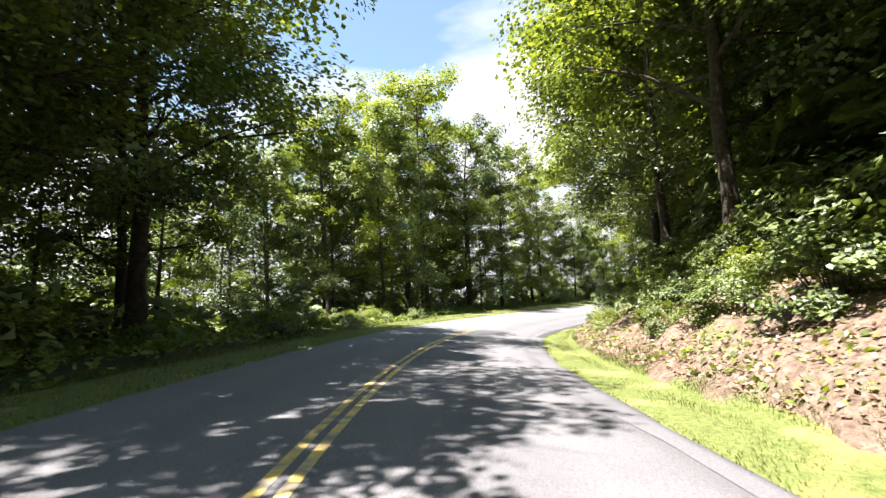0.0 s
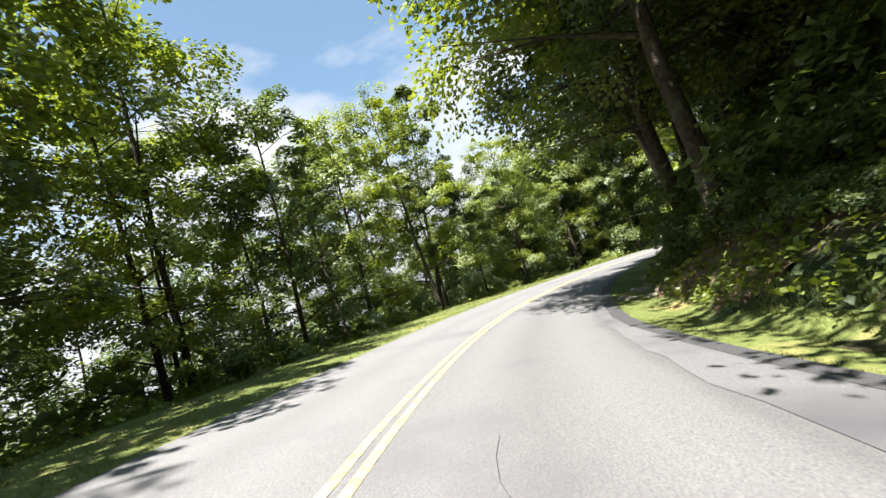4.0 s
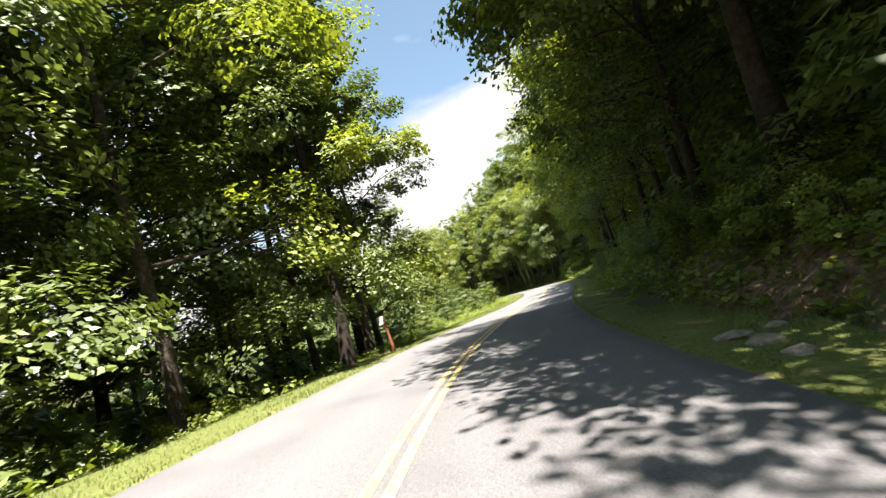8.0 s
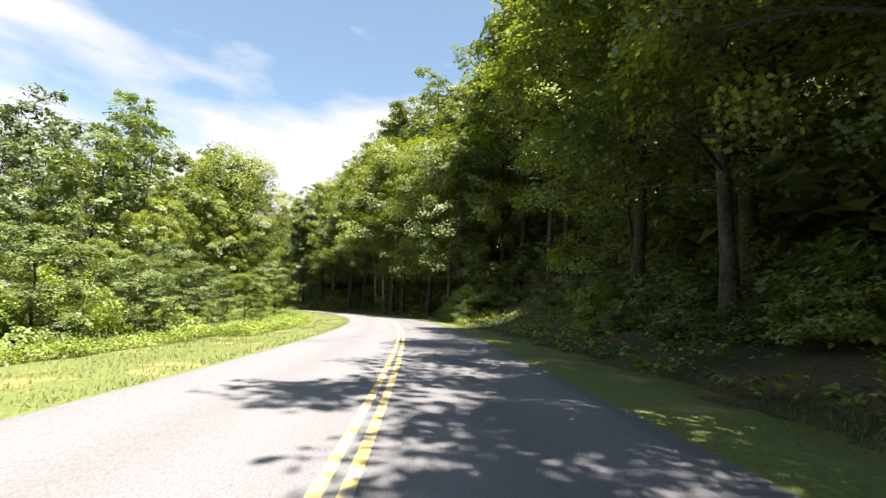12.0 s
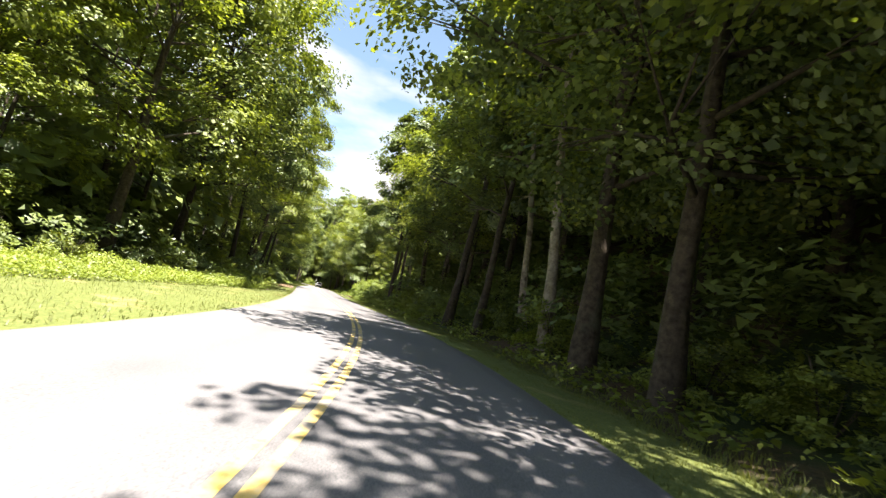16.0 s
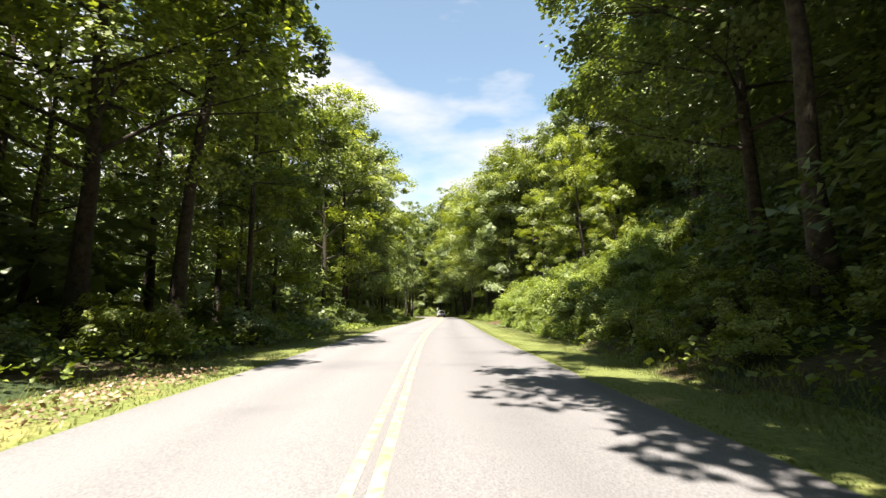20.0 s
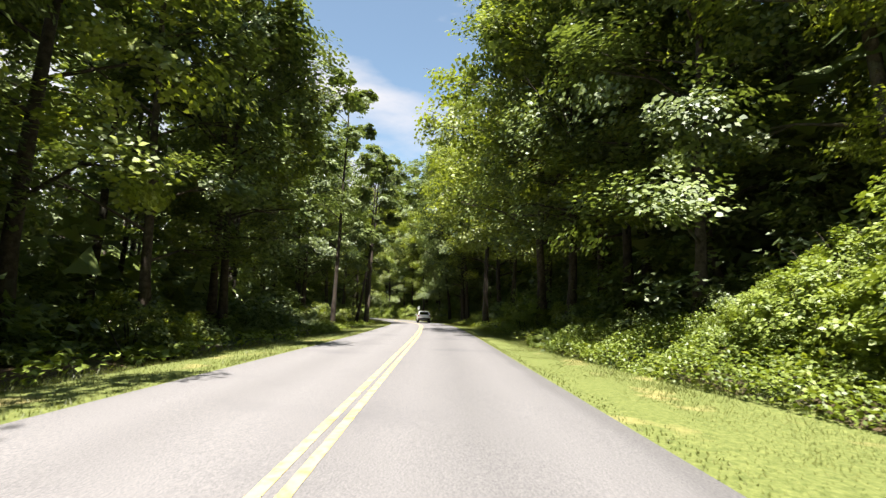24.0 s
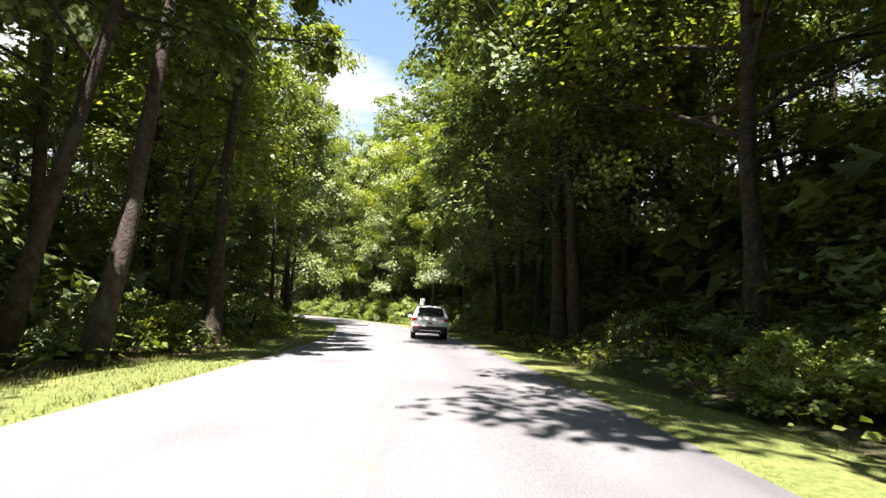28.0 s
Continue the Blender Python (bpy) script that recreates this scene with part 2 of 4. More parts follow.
LEAF_DEEP = leaf_material("deep_green_leaves", (0.042, 0.068, 0.019), (0.19, 0.245, 0.062), (1.2, 1.2, 0.55), 0.32, gloss=0.045, gloss_rough=0.5)
# far foliage: haze and self-shading put into greyer, darker greens
LEAF_FAR = leaf_material("hazed_distant_leaves", (0.04, 0.064, 0.024), (0.13, 0.17, 0.06), (1.3, 1.3, 0.6), 0.3, gloss=0.03, gloss_rough=0.5)
LEAF_WEED = leaf_material("weed_leaves", (0.09, 0.135, 0.025), (0.25, 0.31, 0.06), (1.3, 1.3, 0.5), 0.36, 0.03)
GRASS = leaf_material("grass_blades", (0.08, 0.10, 0.022), (0.185, 0.205, 0.062), (1.25, 1.25, 0.5), 0.45, 0.03)

# ---- the road's line ----
HALF = 3.2                                                  # half the paved width
STEP = 2.0
S = np.arange(0, (len(HEADING) - 1) * 8.0, STEP)
TURN = np.radians(np.interp(S, np.arange(len(HEADING)) * 8.0, HEADING))
mid = (TURN[1:] + TURN[:-1]) / 2
CX = ROAD_START[0] + np.concatenate([[0], np.cumsum(-np.sin(mid) * STEP)])
CY = ROAD_START[1] + np.concatenate([[0], np.cumsum(np.cos(mid) * STEP)])


def eased(values):
    v = np.interp(S, np.arange(len(values)) * 24.0, values)
    return np.convolve(np.pad(v, 6, mode="edge"), np.ones(13) / 13, "valid")


TILT, RISE = eased(BANK), eased(LEVEL)

# the sides, by metres along the road: width of the mown verge, slope and width of the bank, slope beyond it, line of the first trees
RIGHT_BEND = [(0, 1.4, 0.5, 4, 0.4, 8.8), (55, 1.5, 0.5, 5, 0.4, 8.4), (75, 1.6, 0.6, 6, 0.45, 7.6), (102, 1.6, 0.6, 6, 0.5, 7.8), (105, 1.7, 0.55, 6, 0.5, 11.4),
              (118, 1.7, 0.55, 6, 0.5, 11.4), (121, 1.6, 0.6, 6, 0.5, 7.8), (130, 1.6, 0.6, 6, 0.5, 7.8), (145, 1.8, 0.4, 5, 0.5, 9.6)]
RIGHT_FAR = [(190, 2.3, 0.28, 6, 0.6, 9.8), (197, 2.2, 0.28, 6, 0.6, 12.5), (204, 1.8, 0.26, 5, 0.8, 12.5), (213, 1.6, 0.24, 4, 1, 11.5), (217, 1.6, 0.24, 4, 1, 8.4),
             (245, 1.4, 0.26, 4, 1.05, 8.6), (262, 1.3, 0.45, 8, 1.1, 8.2), (280, 1.9, 0.45, 8, 1.1, 9.5), (286, 2.3, 0.45, 8, 1.1, 15.5), (312, 2.7, 0.45, 8, 1.05, 16), (322, 3.0, 0.45, 6, 1, 14), (334, 1.7, 0.2, 6, 0.7, 8.6),
             (350, 1.5, 0.2, 6, 0.5, 9.4), (385, 1.4, 0.2, 6, 0.6, 9), (480, 1.4, 0.2, 6, 0.6, 8)]
RIGHT = RIGHT_BEND + RIGHT_FAR
LEFT_BEND = [(0, 1.7, 0.15, 4, -0.2, 8.6), (36, 1.8, 0.1, 3, -0.25, 8.8), (41, 1.8, 0.1, 3, -0.25, 12.4), (64, 3.0, -0.15, 7, -0.28, 11.8),
             (70, 3.6, -0.3, 10, -0.3, 10), (86, 4.3, -0.3, 10, -0.3, 10.4), (106, 4.0, -0.3, 10, -0.3, 10), (118, 2.6, -0.35, 10, -0.3, 9.2), (130, 1.8, -0.35, 10, -0.3, 8),
             (138, 2.2, -0.3, 8, -0.3, 8), (146, 2.4, -0.3, 8, -0.3, 8), (149, 2.6, -0.3, 8, -0.3, 58)]
LEFT_FAR = [(204, 5, -0.14, 10, -0.42, 54), (215, 8, 0, 8, -0.42, 18), (236, 7, 0.03, 8, -0.25, 13), (250, 2.2, 0.22, 8, 0.2, 8.4), (285, 2, 0.15, 8, 0.1, 8),
            (300, 1.8, 0.02, 8, 0, 7.8), (345, 1.8, 0.02, 8, 0, 9.4), (385, 1.8, 0.02, 8, 0, 8.6), (480, 1.7, 0.02, 8, 0, 7.4)]
LEFT = LEFT_BEND + LEFT_FAR
# share of tall bare-trunked trees in the first rows, and their size against the usual
TALL_RIGHT = [(0, 0.3, 1.0), (200, 0.35, 1.1), (210, 0.35, 1.3), (240, 0.7, 1.3), (262, 0.85, 1.2), (284, 0.85, 1.1), (290, 0.5, 1.05), (325, 0.4, 1.0), (345, 0.75, 1.1), (395, 0.75, 1.1), (415, 0.6, 1.5), (480, 0.6, 1.5)]
TALL_LEFT = [(0, 0.5, 1.1), (38, 0.391, 1.1), (43, 0.377, 0.62), (52, 0.351, 0.7), (60, 0.329, 1.0), (70, 0.3, 1.05), (88, 0.2, 0.74), (112, 0.3, 0.68), (120, 0.3, 0.74), (128, 0.5, 0.95), (146, 0.4, 0.95), (149, 0, 0.6), (150, 0.0, 0.6), (208, 0.0, 0.5), (216, 0.0, 0.6), (224, 0.2, 0.95), (245, 0.45, 1.0), (254, 0.5, 1.0), (284, 0.5, 1.0), (300, 0.15, 1.0), (336, 0.2, 1.0), (348, 0.8, 1.1), (480, 0.8, 1.1)]
APRON = [(0, 0), (24, 0), (30, 0.28), (46, 0.42), (56, 0.95), (72, 1.1), (80, 0.45), (92, 0.25), (100, 0), (500, 0)]   # extra paving inside the bend


def side(table, s, column):
    return np.interp(s, [r[0] for r in table], [r[column] for r in table])


def land(s, lat):
    """Height of the land above the world's zero, at a place along the road and metres to its right."""
    s, lat = np.asarray(s, float), np.asarray(lat, float)
    z = np.interp(s, S, RISE) + np.clip(lat, -np.maximum(4.5, HALF + side(LEFT, s, 1)), 4.5) * np.interp(s, S, TILT)
    for table, sign in ((RIGHT, 1), (LEFT, -1)):
        d = np.maximum(sign * lat - HALF, 0)
        verge, bank, width, beyond = (side(table, s, c) for c in (1, 2, 3, 4))
        a = np.minimum(d, verge)
        b = np.clip(d - verge, 0, width)
        c = np.clip(d - verge - width, 0, 60)
        z = z - 0.05 * a + bank * b + beyond * c * (1 - c / 150)
    return z


def spot(s, lat, up=0.0):
    """The place s metres along the road and lat metres to the right of its middle, on the land."""
    x, y, h = np.interp(s, S, CX), np.interp(s, S, CY), np.interp(s, S, TURN)
    return Vector((x + lat * math.cos(h), y + lat * math.sin(h), float(land(s, lat)) + up))


def nearest(x, y):
    """Along and across the road, for arrays of places."""
    s, lat = np.empty(len(x)), np.empty(len(x))
    for i in range(0, len(x), 4000):
        dx, dy = x[i:i + 4000, None] - CX[None], y[i:i + 4000, None] - CY[None]
        j = (dx * dx + dy * dy).argmin(1)
        k = np.arange(len(j))
        c, q = np.cos(TURN[j]), np.sin(TURN[j])
        lat[i:i + 4000] = dx[k, j] * c + dy[k, j] * q
        s[i:i + 4000] = S[j] + np.clip(-dx[k, j] * q + dy[k, j] * c, -STEP, STEP)
        far = np.hypot(dx[k, j], dy[k, j])
        lat[i:i + 4000] = np.where(lat[i:i + 4000] < 0, -far, far)
    return s, lat


def mesh_of(name, verts, faces, mat, smooth=False):
    me = bpy.data.meshes.new(name)
    if isinstance(faces, np.ndarray):
        count, corners = faces.shape
        me.vertices.add(len(verts))
        me.vertices.foreach_set("co", np.asarray(verts, np.float32).ravel())
        me.loops.add(count * corners)
        me.loops.foreach_set("vertex_index", faces.astype(np.int32).ravel())
        me.polygons.add(count)
        me.polygons.foreach_set("loop_start", np.arange(0, count * corners, corners, dtype=np.int32))
    else:
        me.from_pydata(verts if isinstance(verts, list) else verts.tolist(), [], faces)
    me.materials.append(mat)
    if smooth:
        me.polygons.foreach_set("use_smooth", [True] * len(me.polygons))
    me.update()
    return me


def part(name, data, parent, label=""):
    ob = new(name, data)
    ob.parent = parent
    if label:
        ob["label"] = label
    return ob


def ribbon(name, s0, s1, lats, up, mat, step=1.0, wobble=0.0, seed=0, smooth=True):
    """A strip along the road; lats: metres to the right; up: metres over the land."""
    rng = np.random.default_rng(seed)
    ss = np.arange(s0, s1 + 0.01, step)
    verts, faces, m = [], [], len(lats)
    for s in ss:
        for k, a in enumerate(lats):
            w = rng.normal(0, wobble) if wobble and k in (0, m - 1) else 0
            verts.append(tuple(spot(s, a + w, up)))
    for i in range(len(ss) - 1):
        for k in range(m - 1):
            a = i * m + k
            faces.append((a, a + 1, a + m + 1, a + m))
    return mesh_of(name, verts, faces, mat, smooth)


# ---- ground ----
def ground_sheet():
    xs = np.concatenate([-np.geomspace(4000, 60, 14), np.arange(-50, 400, 1.5), 400 + np.geomspace(8, 4000, 16)])
    ys = np.concatenate([-np.geomspace(4000, 60, 14), np.arange(-50, 160, 1.5), 160 + np.geomspace(8, 4000, 16)])
    gx, gy = np.meshgrid(xs, ys)
    x, y = gx.ravel(), gy.ravel()
    s, lat = nearest(x, y)
    rng = np.random.default_rng(3)
    z = land(s, lat) - 0.10 - 0.25 * (np.abs(lat) < HALF + 0.6)
    z = z + rng.normal(0, 0.06, len(z)) * (np.abs(lat) > HALF + 3)
    wide = side(RIGHT, s, 1) + HALF                            # lower under the sheets of the two cut banks
    z = z - 0.22 * (((s > 17) & (s < 69) & (lat > HALF) & (lat < wide + 3.6)) | ((s > 81) & (s < 131) & (lat > HALF) & (lat < wide + 2.0)))
    verts = np.stack([x, y, z], 1)
    w = len(xs)
    a = (np.arange(len(ys) - 1)[:, None] * w + np.arange(w - 1)[None]).ravel()
    faces = np.stack([a, a + 1, a + w + 1, a + w], 1)
    ob = new("ground", mesh_of("ground", verts, faces, LITTER, True))
    tagged(ob, "dark woodland floor of leaf litter sloping across the road", "ground", kind="structure")


ground_sheet()
S0, S1 = 2.0, 464.0
ACROSS = [-3.2, -1.6, 0, 1.6, 3.2]
road_mesh = ribbon("road", S0, S1, ACROSS, 0.0, ASPHALT)
road_mesh.attributes.new("across", "FLOAT", "POINT").data.foreach_set("value", (ACROSS * (len(road_mesh.vertices) // 5)))
road = tagged(new("road", road_mesh), "weathered grey two-lane asphalt road with double yellow line", "road", kind="structure")
for a in (-0.10, 0.09):
    tagged(new("road_line", ribbon("road_line", S0, S1, [a - 0.052, a + 0.052], 0.005, PAINT)), "worn yellow painted centre line", "road marking", "double centre line", "structure")


def verge(table, sign, name):
    ss = np.arange(S0, S1 + 0.01, 1.0)
    rng = np.random.default_rng(11 + sign)
    verts, faces, m = [], [], 6
    for s in ss:
        w = float(side(table, s, 1)) + 0.5
        e = rng.normal(0, 0.05) + (float(side(APRON, s, 1)) - 0.04 if sign > 0 and 24 < s < 100 else 0)
        for k in range(m):
            d = HALF - 0.05 - (abs(e) if s < 24 or s > 100 or sign < 0 else -e) + (w - e) * k / (m - 1)
            verts.append(tuple(spot(s, sign * d, (0.032 if 0 < k < m - 1 else 0.012 if k else -0.012) + rng.normal(0, 0.012) * (0 < k) - (0.09 if k == m - 1 else 0))))
    for i in range(len(ss) - 1):
        for k in range(m - 1):
            a = i * m + k
            faces.append((a, a + 1, a + m + 1, a + m) if sign > 0 else (a + 1, a, a + m, a + m + 1))
    tagged(new(name, mesh_of(name, verts, faces, TURF, True)), "mown yellow-green grass verge along the asphalt edge", "grass verge", kind="structure")


verge(RIGHT, 1, "verge_right")
verge(LEFT, -1, "verge_left")
# the widened inside of the bend and the bare bank above it
def apron():
    rng = np.random.default_rng(5)
    ss = np.arange(24.5, 99, 0.8)
    verts, faces = [], []
    for s in ss:
        w = float(side(APRON, s, 1))
        for d, up in ((HALF - 0.12 + rng.normal(0, 0.05), 0.006), (HALF + w * 0.5, 0.010), (HALF + w + 0.05, 0.006), (HALF + w + 0.06, -0.12)):
            verts.append(tuple(spot(s, d, up)))
    for i in range(len(ss) - 1):
        for k in range(3):
            a = i * 4 + k
            faces.append((a, a + 1, a + 5, a + 4))
    tagged(new("pavement_apron", mesh_of("pavement_apron", verts, faces, PATCH, True)), "dark asphalt strip widening the inside of the bend", "pavement", kind="structure")
    verts, faces = [], []
    for s in ss[26:-1]:
        w = float(side(APRON, s, 1))
        for d in (HALF + w - 0.30 + rng.normal(0, 0.03), HALF + w + 0.03):
            verts.append(tuple(spot(s, d, 0.013)))
    faces = [(2 * i, 2 * i + 1, 2 * i + 3, 2 * i + 2) for i in range(len(ss) - 28)]
    tagged(new("pavement_edge", mesh_of("pavement_edge", verts, faces, SEAL, True)), "narrow tarred strip sealing the asphalt's edge in the bend", "pavement", kind="structure")


apron()


def bank(name, table, sign, s0, s1, wide, mat, seed, label):
    rng = np.random.default_rng(seed)
    ss = np.arange(s0, s1 + 0.01, 0.7)
    verts, faces, m = [], [], 11
    for i, s in enumerate(ss):
        w0 = float(side(table, s, 1))
        fade = min(1, (s - s0) / 4, (s1 - s) / 4)
        for k in range(m):
            d = HALF + w0 - 0.1 + (wide + 0.2) * k / (m - 1)
            up = 0.16 * fade * math.sin(math.pi * k / (m - 1)) ** 0.5 - 0.06 + rng.normal(0, 0.06)
            verts.append(tuple(spot(s, sign * d, up)))
    for i in range(len(ss) - 1):
        for k in range(m - 1):
            a = i * m + k
            faces.append((a, a + 1, a + m + 1, a + m) if sign > 0 else (a + 1, a, a + m, a + m + 1))
    tagged(new(name, mesh_of(name, verts, faces, mat, True)), label, "earth bank", kind="structure")


bank("bank_right", RIGHT, 1, 14, 72, 4.2, DIRT, 8, "dry pale cut bank covered with dead leaves and earth")

EARTH = material("red_brown_earth", (0.07, 0.04, 0.025), (0.26, 0.17, 0.11), 6, 9, 0.95, 1.0, 10, (0.05, 0.07, 0.02), 0.9, 0.5, 0.64, depth=0.1)
bank("bank_cut", RIGHT, 1, 78, 134, 2.6, EARTH, 9, "bare red-brown earth bank with roots below the trees")

# ---- trees ----
def tube(points, radii, sides, verts, faces):
    """Adds a bent tapered tube to verts and faces."""
    base = len(verts)
    for i, (p, r) in enumerate(zip(points, radii)):
        q = points[min(i + 1, len(points) - 1)] - points[max(i - 1, 0)]
        u = q.cross(Vector((0.31, 0.95, 0.05))).normalized() if q.length > 0 else Vector((1, 0, 0))
        v = q.normalized().cross(u)
        for k in range(sides):
            a = 2 * math.pi * k / sides
            verts.append(tuple(p + (u * math.cos(a) + v * math.sin(a)) * r))
    for i in range(len(points) - 1):
        for k in range(sides):
            a, b = base + i * sides + k, base + i * sides + (k + 1) % sides
            faces.append((a, b, b + sides, a + sides))
    faces.append(tuple(base + (len(points) - 1) * sides + k for k in range(sides)))


def leaves(centres, spread, per, size, rng, flat=0.42, tilt=0.85, lean=0.0, facing=None, kite=False):
    """Pointed leaves round each centre, turned to the side that each spray faces: arrays of vertices and faces."""
    c = np.repeat(np.asarray(centres, float), per, axis=0)
    n = len(c)
    sp = np.repeat(np.asarray(spread, float), per) if np.ndim(spread) else spread
    size = np.repeat(np.asarray(size, float), per) if np.ndim(size) else size
    off = rng.normal(0, 1, (n, 3))
    off *= (1.05 * rng.random(n) ** 0.45 / np.linalg.norm(off, axis=1))[:, None]
    r = np.hypot(off[:, 0], off[:, 1])
    off[:, 2] = off[:, 2] * flat - 0.22 * r
    p = c + off * (sp[:, None] if np.ndim(sp) else sp)
    az = rng.uniform(0, 2 * np.pi, n)
    up = np.stack([rng.normal(0, tilt, n), rng.normal(0, tilt, n), np.ones(n)], 1)
    if facing is not None:
        up += np.repeat(np.asarray(facing, float), per, axis=0)
    up /= np.linalg.norm(up, axis=1)[:, None]
    d = np.stack([np.cos(az), np.sin(az), np.full(n, -0.25 - lean)], 1)
    d -= up * (d * up).sum(1)[:, None]
    d /= np.linalg.norm(d, axis=1)[:, None]
    w = np.cross(up, d)
    L = (size * rng.uniform(0.7, 1.35, n))[:, None]
    k = rng.uniform(0.28, 0.46, n)[:, None]
    if kite:
        v = np.stack([p - d * L * 0.5, p + w * L * k - d * L * 0.08 + up * L * 0.06, p + d * L * 0.55 - up * L * 0.05, p - w * L * k - d * L * 0.08 + up * L * 0.06], 1).reshape(-1, 3)
        return v, np.arange(n * 4).reshape(-1, 4)
    v = np.stack([p - d * L * 0.5 - w * L * k * 0.4, p + d * L * 0.5, p - d * L * 0.1 + w * L * k], 1).reshape(-1, 3)
    f = np.arange(n * 3).reshape(-1, 3)
    return v, f


def tree_meshes(seed, height, spread, clear, clusters, per, leaf, mat, bark=BARK, girth=0.16, kite=True):
    """Trunk with forked limbs, and a crown of rounded leafy lobes at their ends. clear: height of the lowest limb."""
    rng = np.random.default_rng(seed)
    tv, tf = [], []
    n = 9
    lean = rng.normal(0, 0.03, 2)
    bend = rng.normal(0, 0.12, (n, 2)).cumsum(0) * 0.6
    pts = [Vector((bend[i, 0] * (i > 0) + lean[0] * height * i / n, bend[i, 1] * (i > 0) + lean[1] * height * i / n, height * 0.96 * i / (n - 1) - 0.25 * (i == 0))) for i in range(n)]
    rad_ = [girth * (1.45 if i == 0 else 1.0) * (1 - 0.9 * (i / (n - 1)) ** 0.9) + 0.012 for i in range(n)]
    tube(pts, rad_, 8, tv, tf)
    limbs = max(9, clusters // 9)
    centres, sizes, facing = [], [], []
    for k in range(limbs):
        f = (k + 0.5) / limbs
        z = clear + (height * 0.92 - clear) * f ** 0.85
        i = min(int(z / (height * 0.96) * (n - 1)), n - 2)
        t = z / (height * 0.96) * (n - 1) - i
        start = pts[i].lerp(pts[i + 1], min(t, 1))
        az = k * 2.4 + rng.normal(0, 0.4)
        reach = spread * (0.30 + 0.62 * math.sin(math.pi * min(1, 0.25 + 0.7 * f))) * rng.uniform(0.65, 1.2)
        rise = rng.uniform(-0.05, 0.35) + 0.5 * f
        end = start + Vector((math.cos(az), math.sin(az), rise)) * reach
        m1 = start.lerp(end, 0.5) + Vector((0, 0, 0.08 * reach)) + Vector(rng.normal(0, 0.14, 3))
        tube([start, m1, end], [girth * 0.36 * (1 - 0.6 * f), girth * 0.2 * (1 - 0.6 * f), 0.012], 5, tv, tf)
        for fork in (-1, 1):
            tip = end + Vector((math.cos(az + fork * 0.8), math.sin(az + fork * 0.8), 0.4)) * reach * 0.3
            tube([m1, tip], [girth * 0.14 * (1 - 0.6 * f), 0.008], 4, tv, tf)
        lobe = spread * rng.uniform(0.34, 0.52) * (1.0 - 0.05 * f)
        heart = m1.lerp(end, rng.uniform(0.45, 0.85))
        for _ in range(max(4, round(clusters / limbs))):
            d = rng.normal(0, 1, 3) + np.array([0.5 * math.cos(az), 0.5 * math.sin(az), 0.35])
            d /= np.linalg.norm(d)
            out_ = rng.uniform(0.5, 1.12)
            centres.append((heart.x + d[0] * lobe * out_, heart.y + d[1] * lobe * out_, heart.z + d[2] * lobe * out_ * 0.72))
            sizes.append(rng.uniform(0.30, 0.54) * lobe)
            facing.append(tuple(d * rng.uniform(0.5, 1.3)))
    up = np.clip((np.asarray(centres)[:, 2] - 5.0) / 9.0, 0, 1)                 # finer leaves low down, where one passes close by
    v, f = leaves(centres, sizes, np.round(per * (1.3 - 0.45 * up)).astype(int), leaf * (0.75 + 0.35 * up), rng, flat=0.62, tilt=0.42, facing=facing, kite=kite)
    return mesh_of("trunk", tv, tf, bark, True), mesh_of("crown", v, f, mat)


def tree(name, meshes, label, category="tree"):
    ob = tagged(new(name), label, category)
    part("trunk", meshes[0], ob)
    part("crown", meshes[1], ob)
    return ob


def stand(meshes, name, label, m, category="tree", group=""):
    """One tree at the pose m, from shared meshes."""
    ob = tree(name, meshes, label, category)
    ob.matrix_world = m
    if group:
        ob["group"] = group
    return ob


EDGE = [tree_meshes(20 + k, (15, 19, 13, 18, 22)[k], (3.8, 4.5, 3.4, 4.1, 4.8)[k], (1.2, 2.0, 0.8, 2.4, 3.0)[k], 190, 100, 0.21, (LEAF_SUNNY, LEAF_DEEP, LEAF_SUNNY, LEAF_DEEP, LEAF_SUNNY)[k], girth=(0.13, 0.18, 0.11, 0.16, 0.2)[k]) for k in range(5)]
TALL = [tree_meshes(40 + k, (22, 25, 20)[k], (4.3, 4.7, 3.9)[k], (5.5, 7.0, 4.5)[k], 180, 100, 0.235, (LEAF_DEEP, LEAF_SUNNY, LEAF_DEEP)[k], girth=(0.2, 0.25, 0.16)[k]) for k in range(3)]
BROAD = [tree_meshes(50 + k, (18, 20)[k], (5.6, 6.1)[k], (3.6, 4.4)[k], 290, 105, 0.215, (LEAF_DEEP, LEAF_SUNNY)[k], girth=(0.24, 0.28)[k]) for k in range(2)]
SLIM = [tree_meshes(55 + k, (22, 24, 20)[k], (2.8, 3.1, 2.5)[k], (6.5, 7.5, 5.0)[k], 130, 84, 0.22, (LEAF_DEEP, LEAF_SUNNY, LEAF_DEEP)[k], girth=(0.2, 0.24, 0.16)[k]) for k in range(3)]
INNER = [tree_meshes(60 + k, (21, 24, 17)[k], (4.4, 4.8, 4.0)[k], (2.0, 3.2, 1.0)[k], 100, 30, 0.48, LEAF_DEEP, girth=(0.17, 0.21, 0.13)[k], kite=False) for k in range(3)]
EDGE_LABELS = ["leafy young broadleaf tree with low boughs at the road's edge", "broad green broadleaf tree with layered boughs beside the road"]


